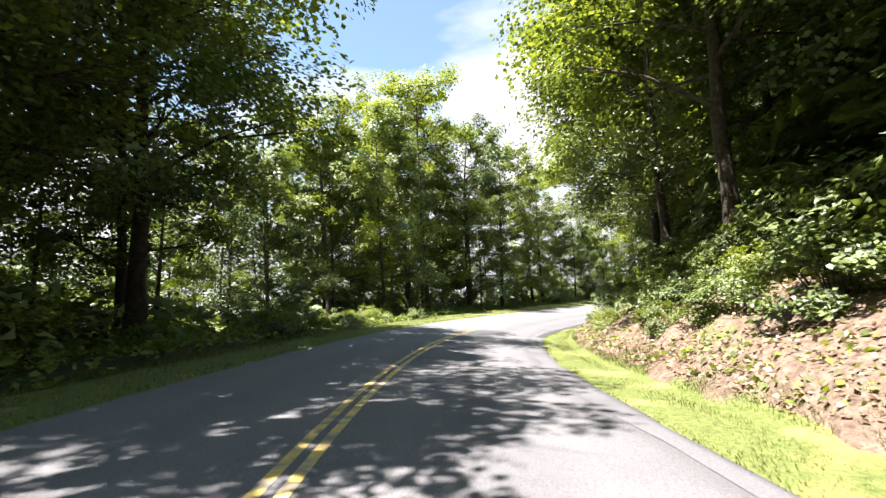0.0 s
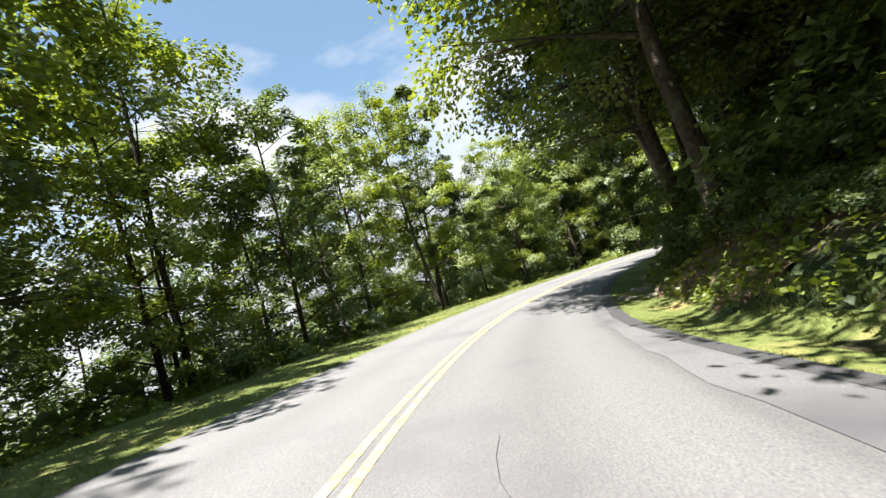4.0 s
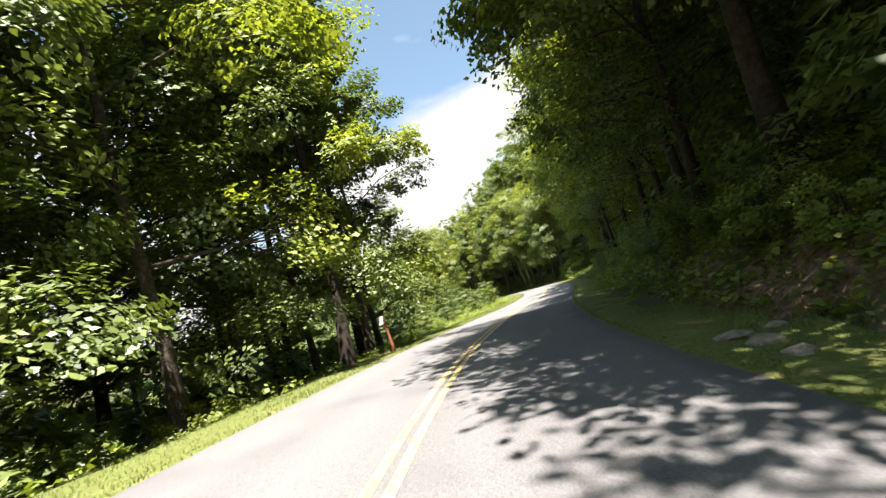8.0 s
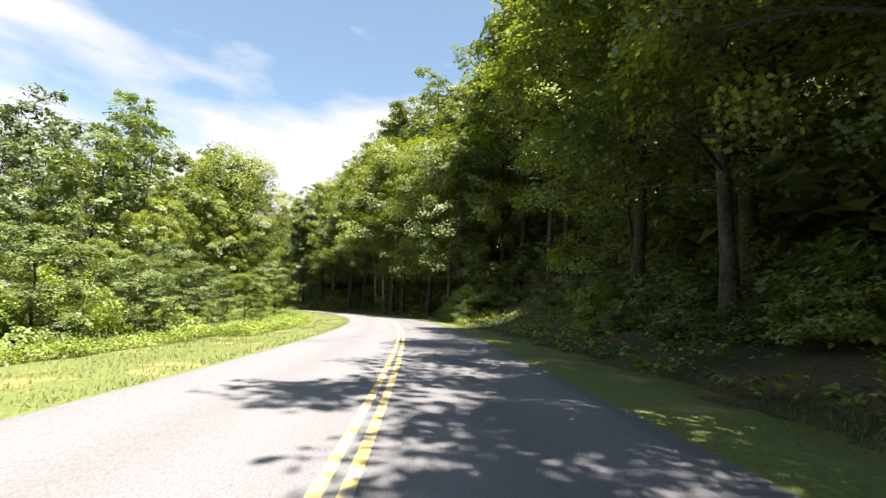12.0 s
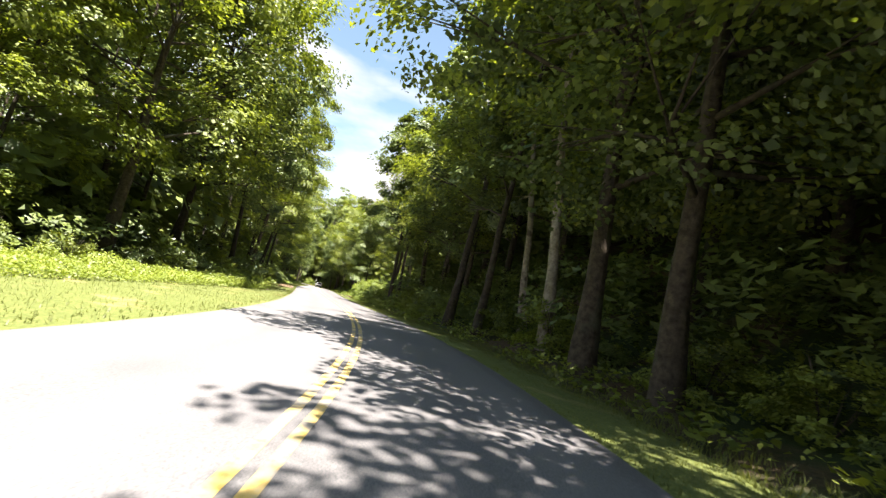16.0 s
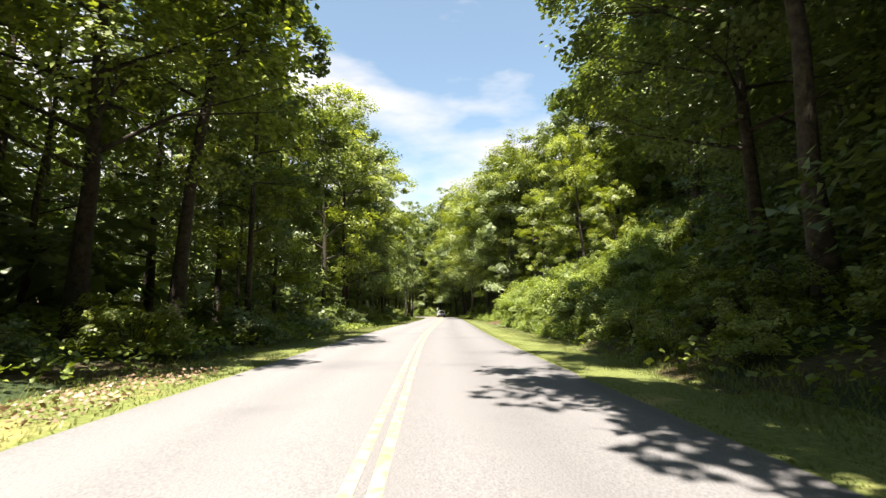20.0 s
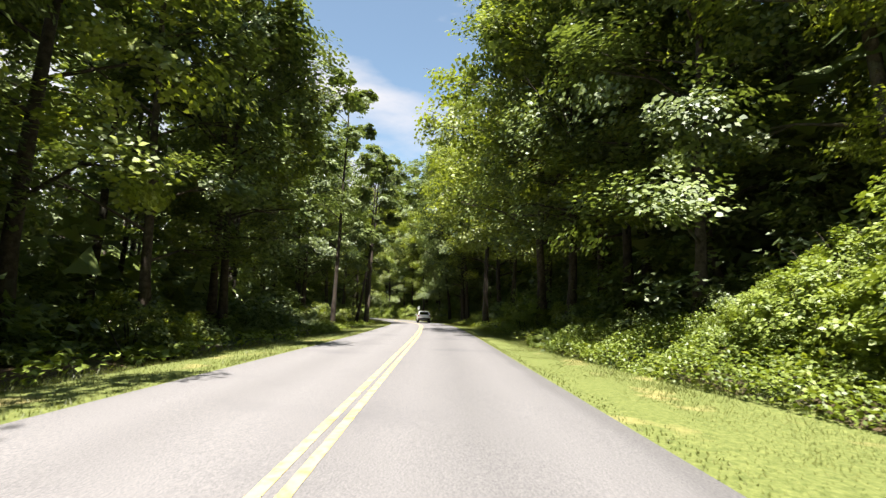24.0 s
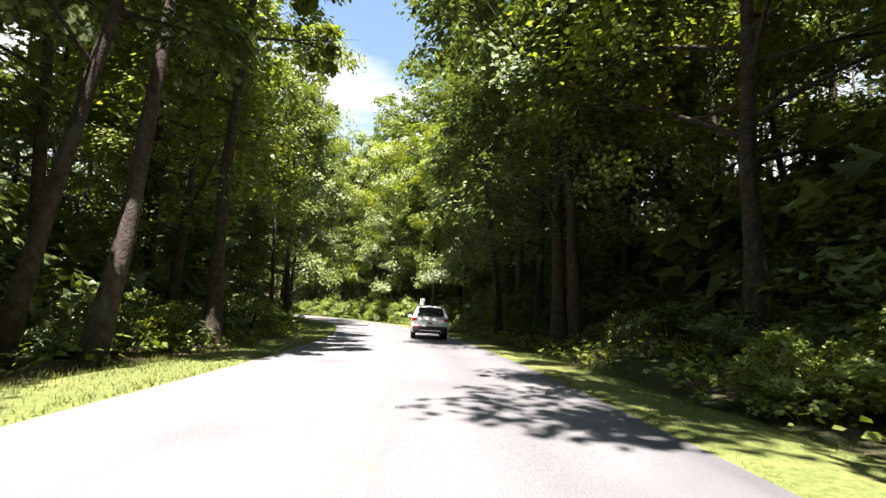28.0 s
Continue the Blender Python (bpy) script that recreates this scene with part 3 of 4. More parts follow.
def joined(name, pieces, mat, label, category, smooth=False):
    """Many copies of meshes as ONE object: pieces of (vertices, faces as triangles or quads, pose)."""
    vs, fs, at = [], [], 0
    for v, f, m in pieces:
        r = np.array(m.to_3x3())
        vs.append(v @ r.T + np.array(m.translation))
        fs.append(np.asarray(f) + at)
        at += len(v)
    tagged(new(name, mesh_of(name, np.concatenate(vs), np.concatenate(fs), mat, smooth)), label, category, kind="stuff")


def arrays(me, corners):
    v = np.empty(len(me.vertices) * 3)
    me.vertices.foreach_get("co", v)
    f = [p.vertices[:] for p in me.polygons if len(p.vertices) == corners]
    return v.reshape(-1, 3), np.array(f)


# trees that stand out one by one: along, across, mesh, lean, pale bark
KNOWN_TREES = [(235.2, 7.3, 1, -5, True), (240.5, 8.6, 0, -12, True), (264.0, 8.6, 1, -4, False), (268.5, 9.8, 0, -6, True), (266.0, 11.2, 2, -3, True), (274.0, 9.3, 2, -7, True), (276.0, 8.0, 0, -5, False), (378.5, -6.3, 1, 2, False), (371.6, -6.1, 0, 6, False), (370.6, -7.1, 2, 8, False),
               (91, 7.2, 2, -11, False), (97, 7.3, 0, -13, True), (100.5, 7.7, 2, -9, True), (388.5, 6.0, 0, -3, False), (380.0, 6.8, 1, -6, False), (137.2, -6.0, 1, 0, False), (139.2, -5.8, 2, 0, False), (104.0, -12.5, 0, 3, False), (284.0, -8.4, 1, 6, False), (352.0, -6.4, 2, 1, False)]
# wide crowns that reach over the lane
BROAD_BEND = [(20, -9.2), (28, -9.6), (32.5, -8.8), (37.5, -9.2), (30, 9.6), (38, 9), (46, 9.2), (55, 9.4), (62, 9.8), (71, 9.4), (77, 9), (36, -14), (40.5, -12.6), (83.5, 6.8),
              (88.5, 6.8), (94, 8), (97, 10.2), (121, 8.4)]
BROAD_MIDDLE = [(125, 8.6), (130, 7.8), (136, 7.8), (143.5, 9.6), (150, 10), (157, 9.8), (168, 9.6), (173.5, 8.7), (213.5, 6.6), (219, 6.4),
                (226.5, 6.2), (229.8, 6.0), (243, 11), (249, 10.5), (253, 9.4), (243, -11.5), (252, -11.2), (260, 9.2)]
BROAD_END = [(281, 10.5), (281, -9.6), (342, 8), (347, 7.7), (338.5, -8.6), (358, 11), (362, -11), (374, 9.6),
             (380, 6.2), (383, -9.6), (387.5, 8), (398, 11), (399, -11.6), (412, 11.4), (416, -11), (426, 11), (179.5, 8.6), (187, 9.8), (31, -13.4)]
BROAD_TREES = BROAD_BEND + BROAD_MIDDLE + BROAD_END


# leafy trees that hide the valley before the bend
LEAFY_VALLEY = [(44, -15), (50, -13.6), (55, -13.4), (60, -12), (65.5, -11.8), (71, -11), (76.5, -10.8), (57, -15), (66, -14.6), (75, -14.2), (84, -11),
                (89.5, -10.6), (95, -10.9), (95, -13), (85, -13.6), (20, -14.5), (30, -15.5), (40, -16.5), (50, -17), (60, -19), (70, -18), (80, -17.5), (88, -17),
                (98, -17), (75, -22), (93, -21)]
LEAFY_BEND = [(100, -9.4), (107, -9.6), (112, -9), (117.5, -11), (124, -11.4), (127.5, -9.8), (130.5, -7.8), (134.5, -8.8), (133, -13), (124.5, -18), (116, -12.5),
              (105, -12.5), (108, -16.5), (118, -16), (128, -15.5), (103, -21), (113, -20), (138.5, -8), (142, -7.4), (145.5, -8), (141, -10.8), (137, -11.5)]
LEAFY_END = [(308, -9.4), (313.5, -9), (318.5, -9.6), (323.5, -9.2), (328.5, -9.6), (334, -9.3), (340, -9.8), (394, -7.4), (401, -7), (408, -6.8), (415, -7),
             (404, 8.2), (411, 8), (418, 8.4), (430, 9.5), (437, 9), (444, 8.6), (451, 9), (441, 13), (449, 14), (458, 10), (434, 14), (314, 18), (320, 17),
             (328, 12.4), (332, 9.4), (338, 9.6), (92, -25), (100, -25.5), (84, -24), (77, -26.5), (68, -24), (108, -25)]
LEAFY_TREES = LEAFY_VALLEY + LEAFY_BEND + LEAFY_END


SUNNY_TREES = [(303, 13.6), (307, 15), (311.5, 13.8), (316, 14.6), (320.5, 13), (325, 12.4)]
HIGH_CROWNS = [(240.5, 6.2), (246, 6.2), (264.5, 6.4), (269.5, 6.6), (364.5, 6.4)]


def known_trees():
    pale = {}
    for k, (s, lat, kind, lean, light) in enumerate(KNOWN_TREES):
        p = spot(s, lat)
        t, c = SLIM[kind]
        if light:
            if kind not in pale:
                pale[kind] = t.copy()
                pale[kind].materials[0] = PALE_BARK
            t = pale[kind]
        ob = stand((t, c), "tree", "tall tree with a pale bare trunk close to the road" if light else "tall dark-trunked tree standing close to the verge", Matrix.Identity(4))
        h = math.degrees(float(np.interp(s, S, TURN)))
        ob.matrix_world = pose(p.x, p.y, p.z - 0.1, 0, lean, h) @ pose(0, 0, 0, 0, 0, 70 * k)
    for k, (s, lat) in enumerate(BROAD_TREES):
        p = spot(s, lat)
        stand(BROAD[k % 2], "tree", "wide-crowned broadleaf tree reaching out over the road", pose(p.x, p.y, p.z - 0.1, 0, 0, 83 * k) @ Matrix.Scale(0.9 + 0.05 * (k % 5), 4))

    for k, (s, lat) in enumerate(HIGH_CROWNS):
        p = spot(s, lat)
        stand(TALL[k % 3], "tree", "tall tree whose high crown reaches over the lane", pose(p.x, p.y, p.z - 0.1, 0, 0, 97 * k))
    for k, (s, lat) in enumerate(SUNNY_TREES):
        p = spot(s, lat)
        stand(EDGE[(2, 0, 4)[k % 3]], "tree", "young yellow-green tree in full sun on the bank", pose(p.x, p.y, p.z - 0.1, 0, 0, 53 * k) @ Matrix.Scale(0.55 + 0.06 * (k % 4), 4), group="young trees on the bank")
    for k, (s, lat) in enumerate(LEAFY_TREES):
        p = spot(s, lat)
        stand(BROAD[k % 2] if abs(lat) > 11.5 and 112 < s < 300 else EDGE[(4, 1, 4, 3)[k % 4]], "tree", "green broadleaf tree with boughs down to the undergrowth", pose(p.x, p.y, p.z - 0.1, 0, 0, 61 * k) @ Matrix.Scale(float(np.interp(s, [48, 54, 60, 70, 79, 88, 112, 120, 128, 300, 345, 392, 430], [0.62, 0.72, 1.05, 1.15, 0.95, 0.72, 0.66, 0.74, 1.0, 1.0, 1.0, 0.85, 1.1])) + 0.05 * (k % 3), 4))


known_trees()


def woods():
    rng = np.random.default_rng(77)
    edge = 0
    inner_leaves, inner_trunks = [], []
    plain = [(arrays(t, 4), arrays(c, 3)) for t, c in INNER]
    far_c, far_s, far_f, far_t = [], [], [], []

    def far_crown(p, h, wide):
        """Leafy lobes of one distant tree, thickest round the outside of a domed crown."""
        for j in range(14):
            a, low_ = 2.4 * j + rng.normal(0, 0.4), j < 4
            e = rng.uniform(-0.5, 0.1) if low_ else math.asin(rng.uniform(0.0, 1.0))
            r, z = wide * 0.72 * math.cos(e) * rng.uniform(0.8, 1.1), h * (0.56 + 0.40 * math.sin(e) * rng.uniform(0.85, 1.1) - (0.18 if low_ else 0))
            for _ in range(4):
                d = rng.normal(0, 1, 3) + np.array([0.8 * math.cos(e) * math.cos(a), 0.8 * math.cos(e) * math.sin(a), 0.5])
                d /= np.linalg.norm(d)
                far_c.append((p.x + r * math.cos(a) + d[0] * wide * 0.27, p.y + r * math.sin(a) + d[1] * wide * 0.27, p.z + z + d[2] * wide * 0.22))
                far_s.append(0.24 * wide)
                far_f.append(tuple(d * 1.2))

    for table, sign, mix in ((RIGHT, 1, TALL_RIGHT), (LEFT, -1, TALL_LEFT)):
        taken = [tuple(spot(a, b))[:2] for a, b, *_ in KNOWN_TREES + BROAD_TREES + LEAFY_TREES + HIGH_CROWNS + SUNNY_TREES]
        for depth0, depth1, gap, kind in ((0.0, 4.0, 3.7 if sign > 0 else 4.7, "edge"), (3.5, 16.0, 3.4 if sign > 0 else 4.0, "inner"), (15.0, 58.0, 4.5, "far")):
            area = 440 * (depth1 - depth0)
            for _ in range(int(area / gap ** 2 * 5)):
                s = rng.uniform(4, 450)
                d = rng.uniform(depth0, depth1)
                lat = float(side(table, s, 5)) + d
                p = spot(s, sign * lat)
                _, true = nearest(np.array([p.x]), np.array([p.y]))
                if abs(true[0]) < lat - 1.0:
                    continue
                if kind != "edge" and (sign < 0 and s < 150 and rng.random() < 0.4 or sign < 0 and s > 338 and rng.random() < 0.45):       # a thin belt of trees above the valley
                    continue
                if kind == "edge" and sign < 0 and s > 345 and rng.random() < 0.4:
                    continue
                if any((p.x - q[0]) ** 2 + (p.y - q[1]) ** 2 < gap * gap for q in taken):
                    continue
                taken.append((p.x, p.y))
                turn, size = rng.uniform(0, 360), rng.uniform(0.85, 1.15) * float(side(mix, s, 2))
                m = pose(p.x, p.y, p.z - 0.1, rng.normal(0, 1.5), rng.normal(0, 1.5), turn) @ Matrix.Scale(size, 4)
                if kind == "edge":
                    tall = rng.random() < float(side(mix, s, 1))
                    meshes = TALL[rng.integers(3)] if tall else EDGE[rng.integers(5)]
                    stand(meshes, "tree", "tall woodland tree with a bare lower trunk" if tall else EDGE_LABELS[edge % 2], m)
                    edge += 1
                elif kind == "inner":
                    t, c = plain[rng.integers(3)]
                    inner_trunks.append((*t, m))
                    inner_leaves.append((*c, m))
                else:
                    h = rng.uniform(16, 23) * float(side(mix, s, 2))
                    far_t.append((p, h))
                    far_crown(p, h, 3.9)
    for _ in range(240):                                         # low woods further down in the valley
        s, lat = rng.uniform(136, 208), -rng.uniform(44, 62)
        p, h = spot(s, lat), rng.uniform(7.5, 11)
        far_t.append((p, h))
        far_crown(p, h, 3.2)
    for end in (0, -1):                                          # woods that close both ends of the road
        for _ in range(420):
            r, a = 70 * math.sqrt(rng.random()), rng.uniform(0, 6.28)
            x, y = CX[end] + r * math.cos(a), CY[end] + r * math.sin(a)
            s, lat = nearest(np.array([x]), np.array([y]))
            if abs(lat[0]) < 9 or 12 < s[0] < S[-1] - 12 and abs(lat[0]) < 55:
                continue
            h, z = rng.uniform(16, 23), float(land(s[0], lat[0]))
            far_t.append((Vector((x, y, z)), h))
            far_crown(Vector((x, y, z)), h, 3.6)
    joined("woodland_leaves", inner_leaves, LEAF_DEEP, "shaded green foliage of the trees behind the road's edge", "woodland")
    joined("woodland_trunks", inner_trunks, BARK, "dark trunks and limbs standing in the shade of the woods", "woodland", True)
    v, f = leaves(far_c, far_s, 11, 0.72, rng, flat=0.6, tilt=0.4, facing=far_f)
    tagged(new("far_woods", mesh_of("far_woods", v, f, LEAF_FAR)), "dense green woodland filling the slopes behind the roadside trees", "woodland", kind="stuff")
    tv, tf = [], []
    for p, h in far_t:
        tube([p - Vector((0, 0, 0.3)), p + Vector((0.1, 0.1, h * 0.8))], [0.17, 0.05], 5, tv, tf)
    tagged(new("far_trunks", mesh_of("far_trunks", tv, tf, BARK, True)), "dark trunks of the woodland behind the roadside trees", "woodland", kind="stuff")


woods()


def valley_trees():
    """Young trees on the slope below the road, their tops a little over the road's level."""
    rng = np.random.default_rng(87)
    taken = []
    for _ in range(1100):
        s, d = rng.uniform(147, 207), rng.uniform(8.6, 46)
        p = spot(s, -d)
        if any((p.x - q.x) ** 2 + (p.y - q.y) ** 2 < (3.0 + 0.03 * d) ** 2 for q in taken):
            continue
        taken.append(p)
        top = 0.8 + 0.062 * (d - 12.5) + float(np.interp(s, [150, 185, 207], [0, 0.6, 3.5])) + rng.normal(0, 0.8)
        k = (1, 3, 1, 3, 0)[int(rng.integers(5))]
        size = max(0.2, (top - p.z) / (15, 19, 13, 18, 22)[k])
        wide = size * min(1.7, max(1.0, 0.5 / size))
        stand(EDGE[k], "tree", "young green tree on the valley slope below the road", pose(p.x, p.y, p.z - 0.1, 0, 0, rng.uniform(0, 360)) @ Matrix.Diagonal((wide, wide, size, 1)), group="young trees on the valley slope")


valley_trees()

# ---- shrubs, weeds and grass ----
def bush_meshes(seed, wide, high, clusters, per, leaf, mat, tilt=0.5, kite=True):
    rng = np.random.default_rng(seed)
    sv, sf, centres, sizes, facing = [], [], [], [], []
    for k in range(9):
        a, r = k * 2.4 + rng.normal(0, 0.3), wide * rng.uniform(0.25, 0.8)
        top = Vector((math.cos(a) * r, math.sin(a) * r, high * rng.uniform(0.55, 0.95)))
        tube([Vector((0.1 * math.cos(a), 0.1 * math.sin(a), -0.15)), top * 0.55 + Vector((0, 0, 0.1)), top], [0.022, 0.014, 0.005], 4, sv, sf)
    for _ in range(clusters):
        a, r = rng.uniform(0, 6.28), wide * math.sqrt(rng.random())
        f = rng.uniform(0.08, 1.0) * math.sqrt(max(0.05, 1 - (r / wide) ** 2 * 0.75))
        centres.append((math.cos(a) * r, math.sin(a) * r, high * f))
        facing.append((0.8 * math.cos(a) * r / wide, 0.8 * math.sin(a) * r / wide, 0))
        sizes.append(rng.uniform(0.25, 0.42) * min(1.2, wide))
    v, f = leaves(centres, sizes, per, leaf, rng, 0.6, tilt, facing=facing, kite=kite)
    return mesh_of("woody_base", sv, sf, BARK, True), mesh_of("foliage", v, f, mat)


SHRUBS = [bush_meshes(90 + k, (1.3, 1.7, 1.1)[k], (1.6, 2.3, 1.2)[k], (36, 48, 32)[k], 105, (0.108, 0.115, 0.10)[k], (LEAF_DEEP, LEAF_SUNNY, LEAF_DEEP)[k]) for k in range(3)]
NEAR_THICKET = [bush_meshes(290 + k, (1.3, 1.7, 1.1)[k], (1.6, 2.3, 1.2)[k], 22, 27, 0.21, LEAF_DEEP, kite=False) for k in range(3)]
THICKET = [bush_meshes(190 + k, (1.3, 1.7, 1.1)[k], (1.6, 2.3, 1.2)[k], 22, 11, 0.40, LEAF_DEEP, kite=False) for k in range(3)]
SUMAC = [bush_meshes(95 + k, (1.5, 2.0)[k], (2.0, 3.2)[k], (60, 84)[k], 125, 0.105, LEAF_WEED) for k in range(2)]


def bush(meshes, label, m, name="shrub", group=""):
    ob = tagged(new(name), label, "shrub", group)
    part("woody_base", meshes[0], ob)
    part("foliage", meshes[1], ob)
    ob.matrix_world = m
    return ob


def plant_row(table, sign, seed, gap):
    """Undergrowth at the foot of the first trees, each shrub a thing, and joined thicket behind it."""
    rng = np.random.default_rng(seed)
    plain, fine = [arrays(f, 3) for _, f in THICKET], [arrays(f, 3) for _, f in NEAR_THICKET]
    behind = []
    for row, (off, step) in enumerate(((-0.9, gap), (0.9, gap * 0.8), (3.0, gap * 0.8), (6.0, gap), (9.5, gap), (13.5, gap * 1.1))):
        s = 8.0
        while s < 462:
            s += step * rng.uniform(0.7, 1.3)
            lat = float(side(table, s, 5)) + off + rng.normal(0, 0.4)
            if lat > 25 and row == 0:
                continue
            if sign < 0 and 250 < s < 300 and row < 4 and rng.random() < 0.8:          # open dark floor below the trees
                continue
            lat = max(lat, HALF + float(side(table, s, 1)) + 0.5)
            p = spot(s, sign * lat)
            k = rng.integers(3)
            z = rng.uniform(0.5, 1.0) if row == 0 else rng.uniform(0.9, 1.7) * (1 if row < 3 else 1.9 if sign > 0 else 2.0)
            m = pose(p.x, p.y, p.z - 0.08, 0, 0, rng.uniform(0, 360)) @ Matrix.Scale(z, 4)
            if row == 0:
                bush(SHRUBS[k], ("deep green shrub in the shade below the trees", "light green leafy shrub at the edge of the woods", "low dark green undergrowth below the trees")[k], m)
            else:
                behind.append((*(fine if row < 3 else plain)[k], m))
    joined("undergrowth", behind, LEAF_DEEP, "thick green undergrowth below the first trees", "undergrowth")


plant_row(RIGHT, 1, 5, 2.3)
plant_row(LEFT, -1, 6, 2.9)


SUN_BUSHES = [(113.6, 6.6, 1.1, 1), (115.2, 6, 0.9, 0), (116.4, 7.2, 1.2, 1), (114.2, 8.2, 1.3, 1), (117.2, 6.3, 0.7, 0), (246, -5.9, 0.4, 0), (247.4, -6.4, 0.5, 0),
              (208.6, 6.5, 0.95, 0), (210, 7.3, 0.9, 1), (211.2, 6.6, 0.8, 0), (212.6, 7.3, 0.85, 1), (209.4, 8.6, 1.1, 1), (214.4, 6.6, 0.6, 0)]
LATE_BUSHES = [(346.6, 6.4, 0.75, 1), (368.2, 5.7, 0.55, 0), (367, 6.6, 0.7, 0), (334.6, 5.6, 0.35, 0), (335.8, 5.3, 0.4, 0), (337, 5.7, 0.35, 0),
               (344.6, -5.6, 0.32, 0), (346.2, -5.9, 0.4, 0), (347.6, -5.5, 0.3, 0), (349, -5.9, 0.36, 0)]


def sunny_bushes():
    """Bright bushes in the open: the valley side of the bend, and the tall growth on the bank further on."""
    rng = np.random.default_rng(19)
    for s in np.arange(149, 196, 2.1):
        lat = -(HALF + float(side(LEFT, s, 1)) + rng.uniform(1.6, 3.9 if s < 176 else 5.5))
        p = spot(s + rng.normal(0, 0.5), lat)
        k = 1 if rng.random() < 0.25 else 0
        bush(SUMAC[k], "bright green bush in full sun beside the mown verge", pose(p.x, p.y, p.z - 0.1, 0, 0, rng.uniform(0, 360)) @ Matrix.Scale(rng.uniform(0.38, 0.75) + (0.25 if s > 176 else 0), 4), group="bushes on the valley side")
    for s in np.arange(290, 328, 1.6):
        for d in (2.5, 3.6, 5.2, 7.2, 9.4):
            p = spot(s + rng.normal(0, 0.5), HALF + 0.6 + d + float(np.interp(s, [305, 316], [0, 0.9])) + rng.normal(0, 0.25))
            bush(SUMAC[rng.integers(2)], "tall bright green leafy weeds crowding the sunny bank", pose(p.x, p.y, p.z - 0.1, 0, 0, rng.uniform(0, 360)) @ Matrix.Scale(rng.uniform(0.18, 0.34) if d < 3 else rng.uniform(0.4, 1.05), 4), "bush", "bushes on the bank")

    for s in np.arange(250, 293, 0.9):                            # leafy growth on the slope below the trees
        p = spot(s, HALF + float(side(RIGHT, s, 1)) + rng.uniform(0.5, 5.0))
        bush(SHRUBS[1], "light green leafy growth on the shaded slope", pose(p.x, p.y, p.z - 0.08, 0, 0, rng.uniform(0, 360)) @ Matrix.Scale(rng.uniform(0.28, 0.6), 4), "bush", "bushes on the slope")
    for s in np.arange(413, 450, 1.3):                            # bushes that line the last bend
        p = spot(s, HALF + float(side(RIGHT, s, 1)) + rng.uniform(0.9, 3.6))
        bush(SUMAC[rng.integers(2)], "light green bush closing the view along the bend", pose(p.x, p.y, p.z - 0.08, 0, 0, rng.uniform(0, 360)) @ Matrix.Scale(rng.uniform(0.5, 1.1), 4), "bush", "bushes along the last bend")
    for s in np.arange(34, 76, 0.75):                             # growth hanging down over the cut bank, thin at its foot
        d = 4.4 - 3.4 * rng.random() ** 1.7
        p = spot(s, HALF + float(side(RIGHT, s, 1)) + d)
        bush(SHRUBS[rng.integers(3)], "green leafy growth hanging over the cut bank", pose(p.x, p.y, p.z - 0.06, 0, 0, rng.uniform(0, 360)) @ Matrix.Scale(rng.uniform(0.14, 0.26) + 0.09 * d, 4), "bush", "bushes on the cut bank")
    for s in np.arange(41, 66, 1.0):                              # low growth behind the mown verge
        p = spot(s, -(HALF + float(side(LEFT, s, 1)) + rng.uniform(0.6, 3.4)))
        bush(SHRUBS[rng.integers(3)], "low green bush behind the mown verge", pose(p.x, p.y, p.z - 0.06, 0, 0, rng.uniform(0, 360)) @ Matrix.Scale(rng.uniform(0.35, 0.65), 4), "bush", "bushes behind the verge")
    for s, lat, size, k in SUN_BUSHES + LATE_BUSHES:
        p = spot(s, lat)
        bush(SUMAC[k], "bright leafy bush catching the sun before the shaded woods", pose(p.x, p.y, p.z - 0.08, 0, 0, s * 37) @ Matrix.Scale(size, 4), "bush")


sunny_bushes()


def blades(name, spots, height, wide, mat, label, seed, lean=0.35):
    """Single grass blades or weed leaves, one triangle each."""
    rng = np.random.default_rng(seed)
    p = np.asarray(spots, float)
    n = len(p)
    a = rng.uniform(0, 6.28, n)
    h = height * rng.uniform(0.5, 1.3, n)
    w = np.stack([np.cos(a), np.sin(a), np.zeros(n)], 1) * wide * rng.uniform(0.7, 1.4, n)[:, None]
    top = p + np.stack([rng.normal(0, lean, n) * h, rng.normal(0, lean, n) * h, h], 1)
    v = np.stack([p - w, p + w, top], 1).reshape(-1, 3)
    tagged(new(name, mesh_of(name, v, np.arange(n * 3).reshape(-1, 3), mat)), label, "grass", kind="stuff")


def along(table, sign, s0, s1, from_edge, to_edge, many, seed):
    """Random places between two distances from the asphalt's edge; to_edge counts from the verge's outer side."""
    rng = np.random.default_rng(seed)
    s = rng.uniform(s0, s1, many)
    wide = side(table, s, 1) + to_edge
    extra = side(APRON, s, 1) if sign > 0 else 0
    d = HALF + extra + from_edge + (wide - from_edge - extra) * rng.random(many)
    x, y, h = np.interp(s, S, CX), np.interp(s, S, CY), np.interp(s, S, TURN)
    return np.stack([x + sign * d * np.cos(h), y + sign * d * np.sin(h), land(s, sign * d) + 0.0], 1)


for table, sign in ((RIGHT, 1), (LEFT, -1)):
    blades("verge_grass", along(table, sign, 12, 400, 0.02, 0.3, 165000, 30 + sign), 0.075, 0.009, GRASS, "short yellow-green grass of the mown verge", 31)
    blades("long_grass", along(table, sign, 12, 400, 1.2, 0.8, 60000, 40 + sign), 0.13 if sign > 0 else 0.10, 0.009, GRASS, "longer grass and weeds behind the mown strip", 41)


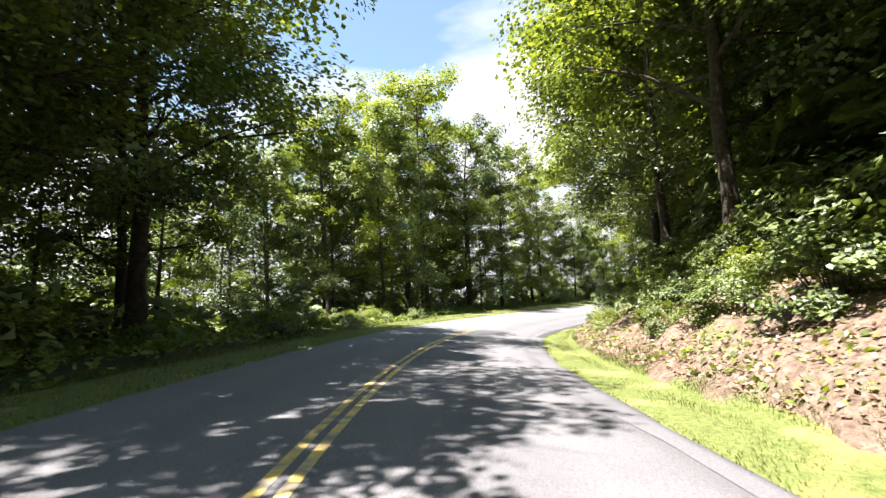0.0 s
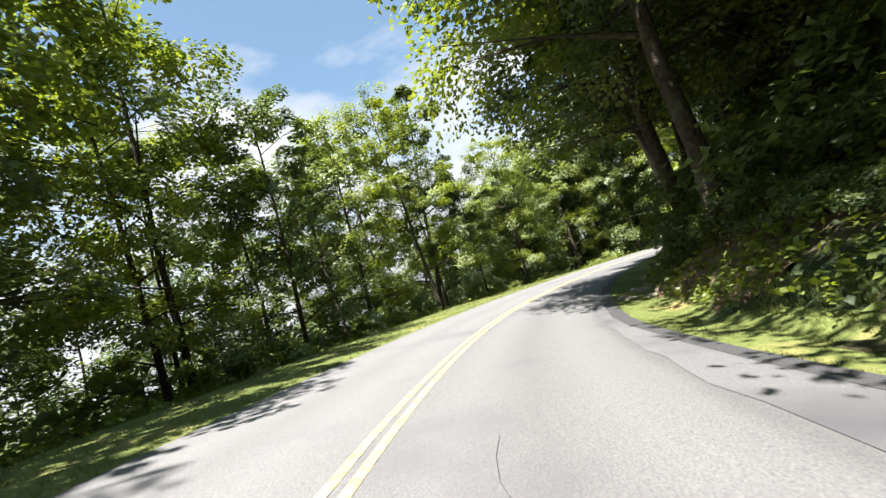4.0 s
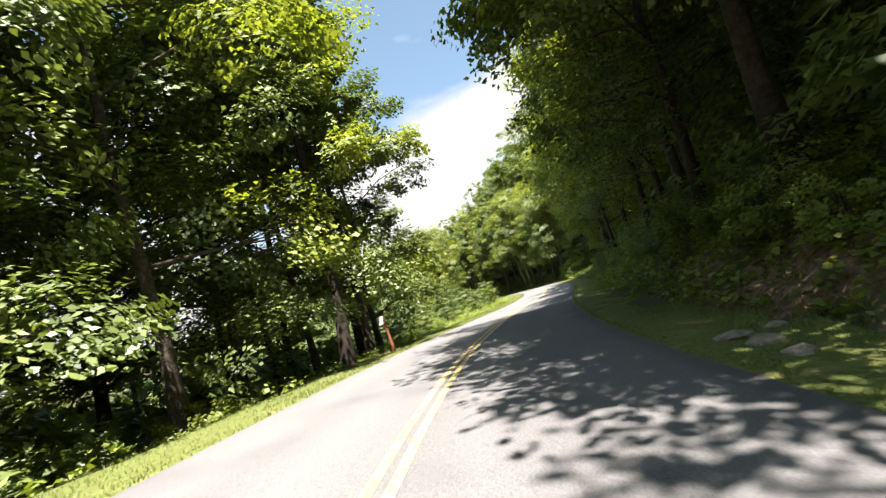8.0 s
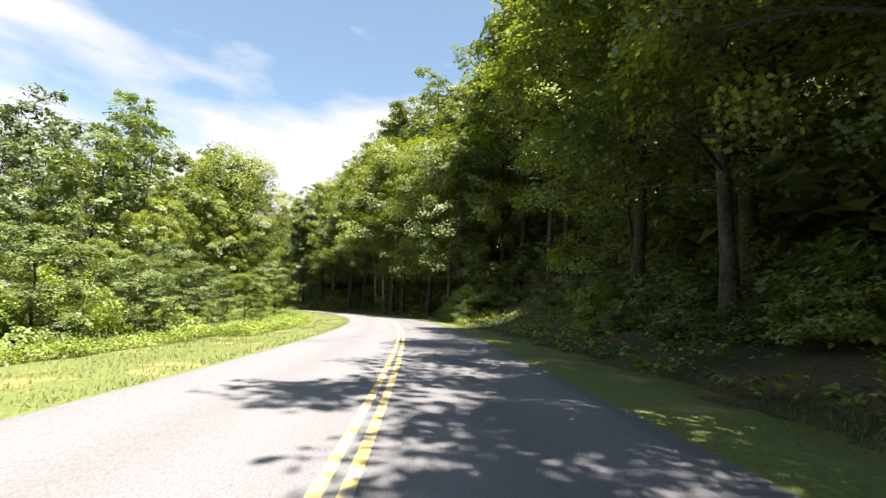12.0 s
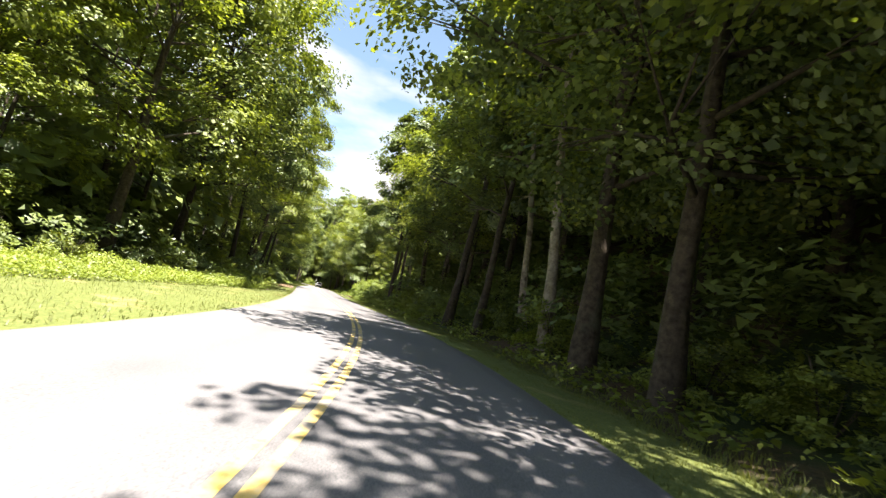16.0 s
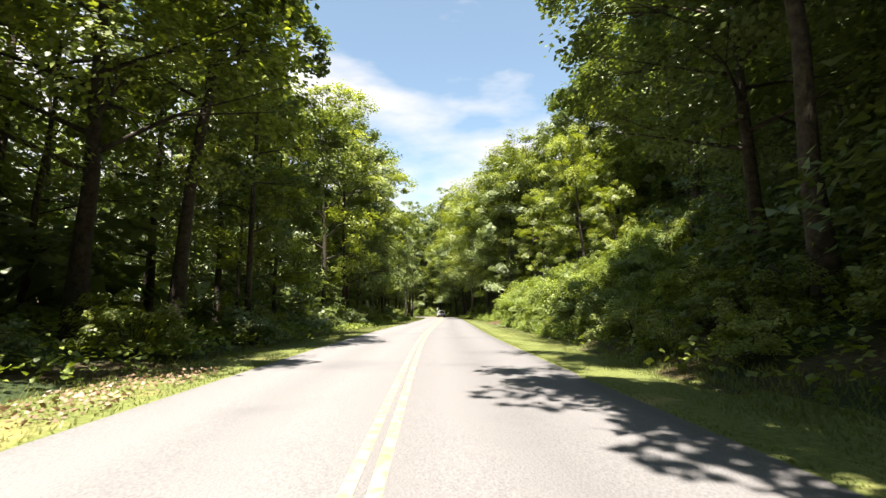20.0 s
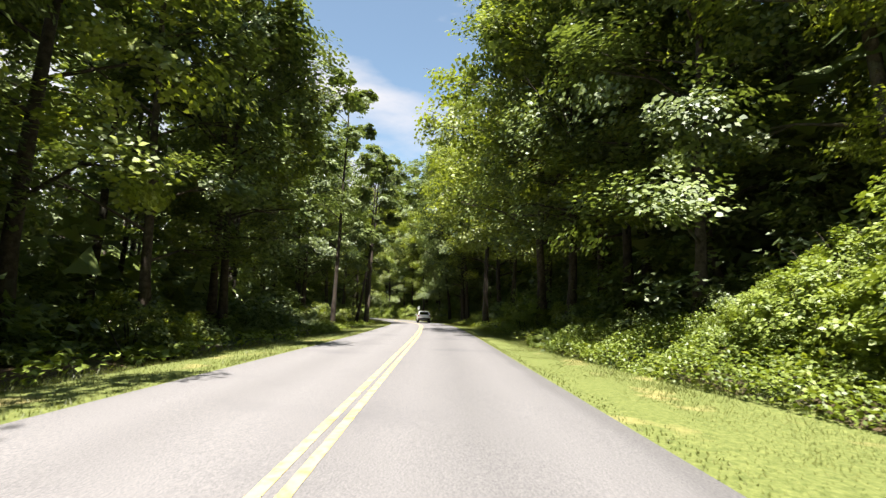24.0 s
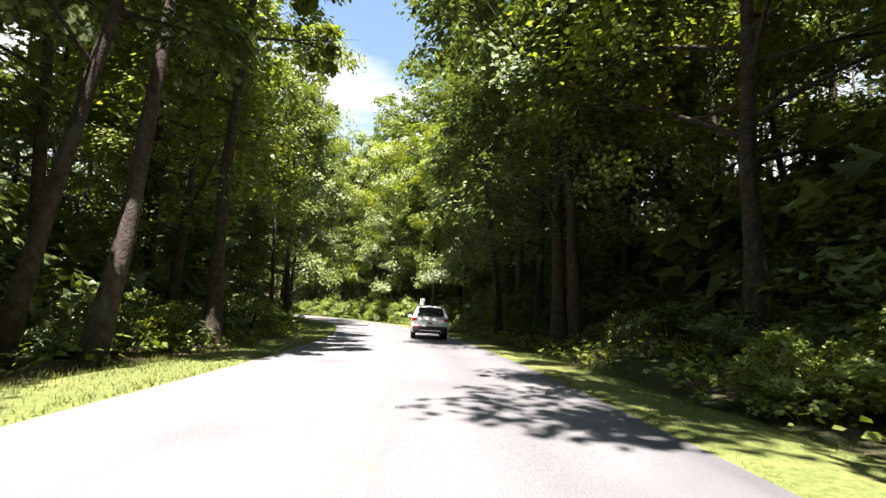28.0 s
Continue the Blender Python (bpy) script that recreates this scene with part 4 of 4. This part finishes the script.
def weeds(name, sign, s, d, high, leaf, label, seed):
    """Leafy weeds on one side of the road, in clumps of uneven height."""
    rng = np.random.default_rng(seed)
    n = len(s)
    x, y, h = np.interp(s, S, CX), np.interp(s, S, CY), np.interp(s, S, TURN)
    lump = np.array([noise.noise(Vector((a * 0.55, b * 0.8, seed * 3.0))) for a, b in zip(s, d)])
    tall = high * np.clip(0.62 + 1.15 * lump, 0.15, 1.7)
    p = np.stack([x + sign * d * np.cos(h), y + sign * d * np.sin(h), land(s, sign * d) + tall * rng.random(n) ** 0.7], 1)
    v, f = leaves(p, 0.05, 1, leaf, rng, 0.8, 0.6, kite=True)
    tagged(new(name, mesh_of(name, v, f, LEAF_WEED)), label, "weeds", kind="stuff")


def meadow():
    rng = np.random.default_rng(50)
    s = rng.uniform(186, 250, 120000)
    weeds("meadow_weeds", -1, s, HALF + side(LEFT, s, 1) * rng.uniform(0.55, 1.25, len(s)), 0.62, 0.072, "tall sunlit weeds at the back of the meadow", 51)
    s = rng.uniform(138, 200, 110000)
    weeds("valley_weeds", -1, s, HALF + side(LEFT, s, 1) * rng.uniform(0.9, 2.1, len(s)), 0.50, 0.072, "yellow-green weeds on the valley side of the verge", 52)
    s = rng.uniform(286, 334, 110000)
    s = s[(s < 313.5) | (s > 319.5)]
    weeds("bank_weeds", 1, s, HALF + side(RIGHT, s, 1) + rng.uniform(0.0, 4.5, len(s)), 0.75, 0.08, "rank green weeds filling the foot of the sunny bank", 53)


meadow()

# ---- the car ahead ----
WHITE_PAINT = material("silver_white_paint", (0.62, 0.63, 0.64), (0.70, 0.71, 0.72), 3, 3, 0.28, 0.0, spec=0.6)
DARK_TRIM = material("dark_plastic", (0.018, 0.018, 0.02), (0.03, 0.03, 0.033), 30, 3, 0.6, 0.15, 60, depth=0.003)
RUBBER = material("tyre_rubber", (0.015, 0.015, 0.016), (0.03, 0.03, 0.03), 20, 3, 0.85, 0.2, 60, depth=0.004)
ALLOY = material("alloy", (0.45, 0.46, 0.47), (0.6, 0.6, 0.62), 10, 3, 0.35, 0.0, metal=0.9)
RED_LENS = material("red_lens", (0.35, 0.012, 0.012), (0.5, 0.03, 0.02), 20, 2, 0.15, 0.0, spec=0.6)
DARK_GLASS = material("tinted_glass", (0.012, 0.014, 0.016), (0.02, 0.022, 0.025), 2, 2, 0.04, 0.0, spec=0.8)
PLATE = material("plate_white", (0.6, 0.6, 0.58), (0.7, 0.7, 0.68), 10, 2, 0.4, 0.0)


def solid(name, boxes, mat, bevel=0.01):
    """Bevelled blocks (centre, size) joined into one mesh."""
    bm = bmesh.new()
    for c, z in boxes:
        made = bmesh.ops.create_cube(bm, size=1.0)
        bmesh.ops.scale(bm, vec=z, verts=made["verts"])
        bmesh.ops.translate(bm, vec=c, verts=made["verts"])
    if bevel:
        bmesh.ops.bevel(bm, geom=bm.edges[:], offset=bevel, segments=2, affect="EDGES", clamp_overlap=True)
    me = bpy.data.meshes.new(name)
    bm.to_mesh(me)
    bm.free()
    me.materials.append(mat)
    return me


def slab(name, corners, out, thick, mat):
    """A thin plate from four corners, thickened along out."""
    o = Vector(out).normalized() * thick
    v = [Vector(c) for c in corners]
    verts = [tuple(p) for p in v] + [tuple(p + o) for p in v]
    faces = [(3, 2, 1, 0), (4, 5, 6, 7)] + [(k, (k + 1) % 4, (k + 1) % 4 + 4, k + 4) for k in range(4)]
    return mesh_of(name, verts, faces, mat)


def ring(name, mat, radii, axis_half, sides=24):
    """A turned part round the x axis: pairs of radius and place along the axis."""
    verts, faces, m = [], [], len(radii)
    for k in range(sides):
        a = 2 * math.pi * k / sides
        for r, x in radii:
            verts.append((x * axis_half, r * math.cos(a), r * math.sin(a)))
    for k in range(sides):
        for j in range(m - 1):
            a, b = k * m + j, (k + 1) % sides * m + j
            faces.append((a, b, b + 1, a + 1))
    return mesh_of(name, verts, faces, mat, True)


def car(m):
    """A pale mid-size SUV, its tail at -y."""
    ob = tagged(new("suv"), "silver-white SUV with dark lower bumper standing in its lane", "car")
    rows = [(-2.24, 0.47, 0.84, 0.80, 0.86, 0.98, 0.80), (-2.19, 0.38, 0.89, 0.95, 0.90, 1.12, 0.82), (-1.95, 0.34, 0.91, 1.02, 0.91, 1.47, 0.72),
            (-1.70, 0.33, 0.92, 1.03, 0.92, 1.60, 0.68), (-0.6, 0.32, 0.92, 1.02, 0.92, 1.66, 0.66), (0.5, 0.32, 0.92, 1.0, 0.92, 1.62, 0.64),
            (1.0, 0.32, 0.92, 0.99, 0.91, 1.36, 0.68), (1.35, 0.33, 0.92, 0.98, 0.90, 1.07, 0.74), (2.0, 0.35, 0.90, 0.92, 0.86, 0.97, 0.66), (2.24, 0.47, 0.80, 0.75, 0.76, 0.86, 0.6)]
    verts, faces = [], []
    for y, zb, wl_, zt, wt, zr, wr in rows:
        half = [(wl_ * 0.93, zb), (wl_, zb + 0.10), (wt + 0.01, (zb + zt) / 2), (wt, zt), (wt * 0.45 + wr * 0.55, (zt + zr) / 2), (wr, zr - 0.05), (wr * 0.6, zr - 0.005)]
        loop = [(-x, y, z) for x, z in half] + [(0, y, zr + 0.01)] + [(x, y, z) for x, z in reversed(half)]
        verts += loop
    n = 15
    for i in range(len(rows) - 1):
        for k in range(n):
            a, b = i * n + k, i * n + (k + 1) % n
            faces.append((a, a + n, b + n, b))
    faces += [tuple(range(n)), tuple(reversed(range((len(rows) - 1) * n, len(rows) * n)))]
    part("body", mesh_of("body", verts, faces, WHITE_PAINT, True), ob)
    part("rear_window", slab("rear_window", [(-0.66, -2.20, 1.14), (0.66, -2.20, 1.14), (0.58, -1.93, 1.52), (-0.58, -1.93, 1.52)], (0, -0.82, 0.57), 0.03, DARK_GLASS), ob, "dark tinted rear window")
    part("spoiler", solid("spoiler", [((0, -1.93, 1.575), (1.2, 0.34, 0.045))], WHITE_PAINT, 0.015), ob)
    part("brake_light", solid("brake_light", [((0, -2.105, 1.572), (0.34, 0.02, 0.025))], RED_LENS, 0.004), ob)
    for sx in (-1, 1):
        part("side_window", slab("side_window", [(sx * 0.885, -1.75, 1.08), (sx * 0.885, 0.85, 1.06), (sx * 0.735, 0.45, 1.52), (sx * 0.745, -1.55, 1.52)], (sx, 0, 0.3), 0.02, DARK_GLASS), ob, "dark tinted side window")
        light = part("tail_light", solid("tail_light", [((sx * 0.79, -2.215, 0.97), (0.23, 0.07, 0.15)), ((sx * 0.88, -2.12, 0.99), (0.06, 0.2, 0.13))], RED_LENS, 0.015), ob, "dark red tail light")
        part("roof_rail", solid("roof_rail", [((sx * 0.62, -0.5, 1.70), (0.035, 2.0, 0.03)), ((sx * 0.62, -1.45, 1.675), (0.035, 0.1, 0.06)), ((sx * 0.62, 0.45, 1.675), (0.035, 0.1, 0.06))], ALLOY, 0.008), ob)
        part("mirror", solid("mirror", [((sx * 1.02, 0.72, 1.08), (0.2, 0.1, 0.14))], WHITE_PAINT, 0.03), ob)
        part("reflector", solid("reflector", [((sx * 0.68, -2.30, 0.60), (0.16, 0.02, 0.04))], RED_LENS, 0.005), ob)
        part("exhaust", ring("exhaust", ALLOY, [(0.035, 0), (0.04, 0), (0.04, 1), (0.035, 1)], 0.1), ob).matrix_basis = pose(sx * 0.55, -2.28, 0.36, 0, 0, 90)
        for y in (-1.35, 1.38):
            wheel = part("wheel", ring("tyre_wall", RUBBER, [(0.22, -0.95), (0.33, -1), (0.355, -0.8), (0.355, 0.8), (0.33, 1), (0.22, 0.95)], 0.115), ob)
            wheel.matrix_basis = pose(sx * 0.80, y, 0.355)
            part("rim", ring("rim", ALLOY, [(0.02, 0.75 * sx), (0.10, 0.85 * sx), (0.2, 0.6 * sx), (0.23, 0.9 * sx)], 0.115), wheel)
    part("bumper", solid("bumper", [((0, -2.22, 0.52), (1.72, 0.16, 0.26)), ((0, -2.05, 0.36), (1.6, 0.4, 0.10))], DARK_TRIM, 0.03), ob, "dark plastic lower bumper")
    part("skid_plate", solid("skid_plate", [((0, -2.31, 0.45), (1.0, 0.02, 0.07))], ALLOY, 0.008), ob)
    plate = part("number_plate", solid("number_plate", [((0, -2.265, 0.80), (0.31, 0.015, 0.155))], PLATE, 0.003), ob, "white number plate with a plain dark bar")
    part("plate_bar", solid("plate_bar", [((0, -2.275, 0.80), (0.22, 0.004, 0.06))], DARK_TRIM, 0), plate)
    part("tailgate_strip", solid("tailgate_strip", [((0, -2.245, 0.92), (0.9, 0.02, 0.035))], ALLOY, 0.006), ob)
    part("wiper", solid("wiper", [((0.12, -2.225, 1.19), (0.4, 0.015, 0.015))], DARK_TRIM, 0.003), ob)
    ob.matrix_world = m


CAR_S = 387.5
place, turn = spot(CAR_S, 1.8), math.degrees(float(np.interp(CAR_S, S, TURN)))
car(pose(place.x, place.y, place.z, 0, 0, turn - 5))

# ---- small things along the road ----
POST_WOOD = material("red_brown_post", (0.16, 0.055, 0.03), (0.30, 0.11, 0.06), 9, 6, 0.85, 0.4, 30, depth=0.006)
SIGN_WHITE = material("sign_white", (0.55, 0.55, 0.53), (0.68, 0.68, 0.66), 6, 5, 0.6, 0.1, 40, (0.40, 0.40, 0.38), 5, depth=0.002)
STONE = material("pale_stone", (0.16, 0.13, 0.10), (0.38, 0.33, 0.27), 7, 7, 0.9, 0.7, 16, (0.16, 0.17, 0.10), 2.5, depth=0.03)
DEAD_WOOD = material("dead_wood", (0.05, 0.04, 0.035), (0.22, 0.19, 0.16), 8, 7, 0.95, 0.6, 24, depth=0.02)


def sign_post():
    p = spot(137.7, -4.15)
    h = math.degrees(float(np.interp(136.8, S, TURN)))
    ob = tagged(new("roadside_sign"), "small white sign panel on a red-brown wooden post", "sign")
    part("post", solid("post", [((0, 0, 0.68), (0.09, 0.09, 1.6))], POST_WOOD, 0.008), ob, "red-brown wooden post")
    part("panel", solid("panel", [((-0.1, -0.06, 1.36), (0.28, 0.02, 0.33))], SIGN_WHITE, 0.006), ob, "blank white sign panel")
    part("cap", solid("cap", [((0, 0, 1.50), (0.12, 0.12, 0.05))], POST_WOOD, 0.01), ob)
    for z in (1.27, 1.45):
        part("bolt", solid("bolt", [((-0.02, -0.074, z), (0.02, 0.01, 0.02))], ALLOY, 0.003), ob)
    ob.matrix_world = pose(p.x, p.y, p.z, 0, -6, h)


def tall_sign():
    p = spot(403, 4.3)
    ob = tagged(new("roadside_sign"), "upright pale sign panel on a thin grey metal post", "sign")
    part("post", solid("post", [((0, 0, 1.2), (0.05, 0.04, 2.6))], ALLOY, 0.006), ob, "thin grey metal post")
    part("panel", solid("panel", [((0, -0.03, 2.3), (0.38, 0.012, 0.6))], SIGN_WHITE, 0.005), ob, "blank pale sign panel")
    for z in (2.12, 2.48):
        part("bolt", solid("bolt", [((0, -0.04, z), (0.02, 0.01, 0.02))], ALLOY, 0.003), ob)
    ob.matrix_world = pose(p.x, p.y, p.z, 0, -1, math.degrees(float(np.interp(395, S, TURN))))


sign_post()
tall_sign()


def stone_mesh(seed):
    rng = np.random.default_rng(seed)
    bm = bmesh.new()
    bmesh.ops.create_icosphere(bm, subdivisions=2, radius=1.0)
    shift = Vector(rng.uniform(0, 50, 3))
    for v in bm.verts:
        v.co *= 1 + 0.45 * noise.noise(v.co * 0.9 + shift) + 0.12 * noise.noise(v.co * 3 + shift)
        v.co.z = max(v.co.z, -0.35) * 0.6
    me = bpy.data.meshes.new("rock")
    bm.to_mesh(me)
    bm.free()
    me.materials.append(STONE)
    return me


STONES = [stone_mesh(k) for k in range(4)]


def rock(s, lat, size, seed):
    rng = np.random.default_rng(seed)
    p = spot(s, lat)
    ob = tagged(new("rock", STONES[seed % 4]), "pale weathered rock lying at the foot of the bank", "rock", "rocks beside the road")
    ob.matrix_world = pose(p.x, p.y, p.z + size * 0.1, 0, 0, rng.uniform(0, 360)) @ Matrix.Diagonal((size * rng.uniform(0.8, 1.4), size, size * rng.uniform(0.6, 1.0), 1))


def rocks():
    rng = np.random.default_rng(14)
    for s, lat, size in ((136.6, 3.5, 0.12), (136.2, 4.1, 0.08), (139.0, 4.6, 0.09)):
        rock(s, lat, size, int(s * 7))
    for a, b, many, lo, hi in ((85, 89, 16, 3.9, 5.2), (120.5, 126, 18, 3.7, 5.0), (56, 66, 14, 5.4, 8.0), (100, 112, 8, 5.2, 6.4)):
        for _ in range(many):
            rock(rng.uniform(a, b), rng.uniform(lo, hi), rng.uniform(0.06, 0.24), int(rng.integers(1000)))


rocks()
rock(249.5, -4.6, 0.16, 31)
rock(249.9, -4.9, 0.1, 34)


def fallen_branch(s, lat, length, turn, seed):
    rng = np.random.default_rng(seed)
    p = spot(s, lat)
    verts, faces = [], []
    pts = [Vector((length * (k / 5 - 0.5), rng.normal(0, 0.08), 0.08 + rng.uniform(0, 0.14))) for k in range(6)]
    tube(pts, [0.06, 0.055, 0.05, 0.04, 0.03, 0.015], 7, verts, faces)
    for k in range(5):
        a = pts[1 + k % 4]
        tube([a, a + Vector((rng.normal(0, 0.2), rng.normal(0, 0.4), rng.uniform(0.05, 0.4)))], [0.025, 0.008], 5, verts, faces)
    ob = tagged(new("fallen_branch", mesh_of("fallen_branch", verts, faces, DEAD_WOOD, True)), "dead grey branch lying on the leafy bank", "branch")
    ob.matrix_world = pose(p.x, p.y, p.z + 0.12, 0, -18, turn)


fallen_branch(59.8, 6.6, 1.7, -30, 3)
fallen_branch(58.0, 7.6, 1.2, 40, 4)
fallen_branch(277.5, 9.5, 2.4, -70, 5)
fallen_branch(300.0, -8.0, 2.0, 20, 6)


def litter(name, s0, s1, lo, hi, sign, many, size, mat, label, seed):
    """Dead leaves lying about, one small curled leaf each."""
    rng = np.random.default_rng(seed)
    s, d = rng.uniform(s0, s1, many), rng.uniform(lo, hi, many)
    x, y, h = np.interp(s, S, CX), np.interp(s, S, CY), np.interp(s, S, TURN)
    p = np.stack([x + sign * d * np.cos(h), y + sign * d * np.sin(h), land(s, sign * d) + np.where(d < HALF, 0.012, rng.uniform(0.02, 0.16, many))], 1)
    v, f = leaves(p, 0.02, 1, size, rng, tilt=0.7, kite=True)
    tagged(new(name, mesh_of(name, v, f, mat)), label, "leaf litter", kind="stuff")


DEAD_LEAF = leaf_material("dead_leaves", (0.11, 0.065, 0.036), (0.34, 0.25, 0.175), (1.2, 1.0, 0.8), 0.15, 0.02)
litter("dead_leaves", 16, 72, 4.9, 9.0, 1, 24000, 0.075, DEAD_LEAF, "dry pale dead leaves covering the cut bank", 61)
litter("bank_ivy", 16, 72, 5.0, 9.5, 1, 9000, 0.12, LEAF_SUNNY, "green ivy and seedlings scattered over the bank", 62)
litter("bank_plants", 78, 134, 4.9, 8.0, 1, 9000, 0.14, LEAF_SUNNY, "ivy and seedlings clinging to the earth bank", 65)
litter("dry_weeds", 314, 319, 5.5, 7.0, 1, 2600, 0.2, DEAD_LEAF, "withered brown weeds at the foot of the bank", 63)

litter("bare_litter", 266, 277, 3.5, 4.9, -1, 1500, 0.07, DEAD_LEAF, "dry leaves strewn over a worn strip of the verge", 64)


def ground_cover(table, sign, seed, many):
    """Low leafy plants in loose patches from the verge into the edge of the woods."""
    rng = np.random.default_rng(seed)
    s = rng.uniform(8, 464, many)
    lo = HALF + side(table, s, 1) + 0.15
    hi = np.minimum(side(table, s, 5) + 5.0, 20)
    d = lo + np.maximum(hi - lo, 1.0) * rng.random(many)
    thick = np.array([noise.noise(Vector((a * 0.35, b * 0.5, sign * 9.0))) for a, b in zip(s, d)])
    keep = (thick > -0.28 + rng.normal(0, 0.12, many)) & ~((sign > 0) & (s > 14) & (s < 72) & (d < 9))
    s, d = s[keep], d[keep]
    x, y, h = np.interp(s, S, CX), np.interp(s, S, CY), np.interp(s, S, TURN)
    n = len(s)
    p = np.stack([x + sign * d * np.cos(h), y + sign * d * np.sin(h), land(s, sign * d) + rng.uniform(0.08, 0.38, n)], 1)
    v, f = leaves(p, rng.uniform(0.16, 0.38, n), 5, rng.uniform(0.11, 0.19, n), rng, 0.6, 0.5, kite=True)
    tagged(new("ground_cover", mesh_of("ground_cover", v, f, LEAF_WEED if sign < 0 else LEAF_SUNNY)), "low green seedlings and ground plants below the trees", "undergrowth", kind="stuff")


ground_cover(RIGHT, 1, 71, 36000)
ground_cover(LEFT, -1, 72, 24000)


def crack_lines():
    """Dark sealed cracks wandering along the lane inside the bend."""
    rng = np.random.default_rng(73)
    for s0, s1, lat in ((60, 74, 1.3), (88, 101, 2.3)):
        a, verts, faces = lat, [], []
        for i, s in enumerate(np.arange(s0, s1, 0.5)):
            a += rng.normal(0, 0.045)
            w = rng.uniform(0.002, 0.006)
            verts += [tuple(spot(s, a - w, 0.0045)), tuple(spot(s, a + w, 0.0045))]
            if i:
                faces.append((2 * i - 2, 2 * i - 1, 2 * i + 1, 2 * i))
        tagged(new("road_crack", mesh_of("road_crack", verts, faces, SEAL)), "dark sealed crack wandering along the asphalt", "road crack", "road cracks", "structure")


crack_lines()
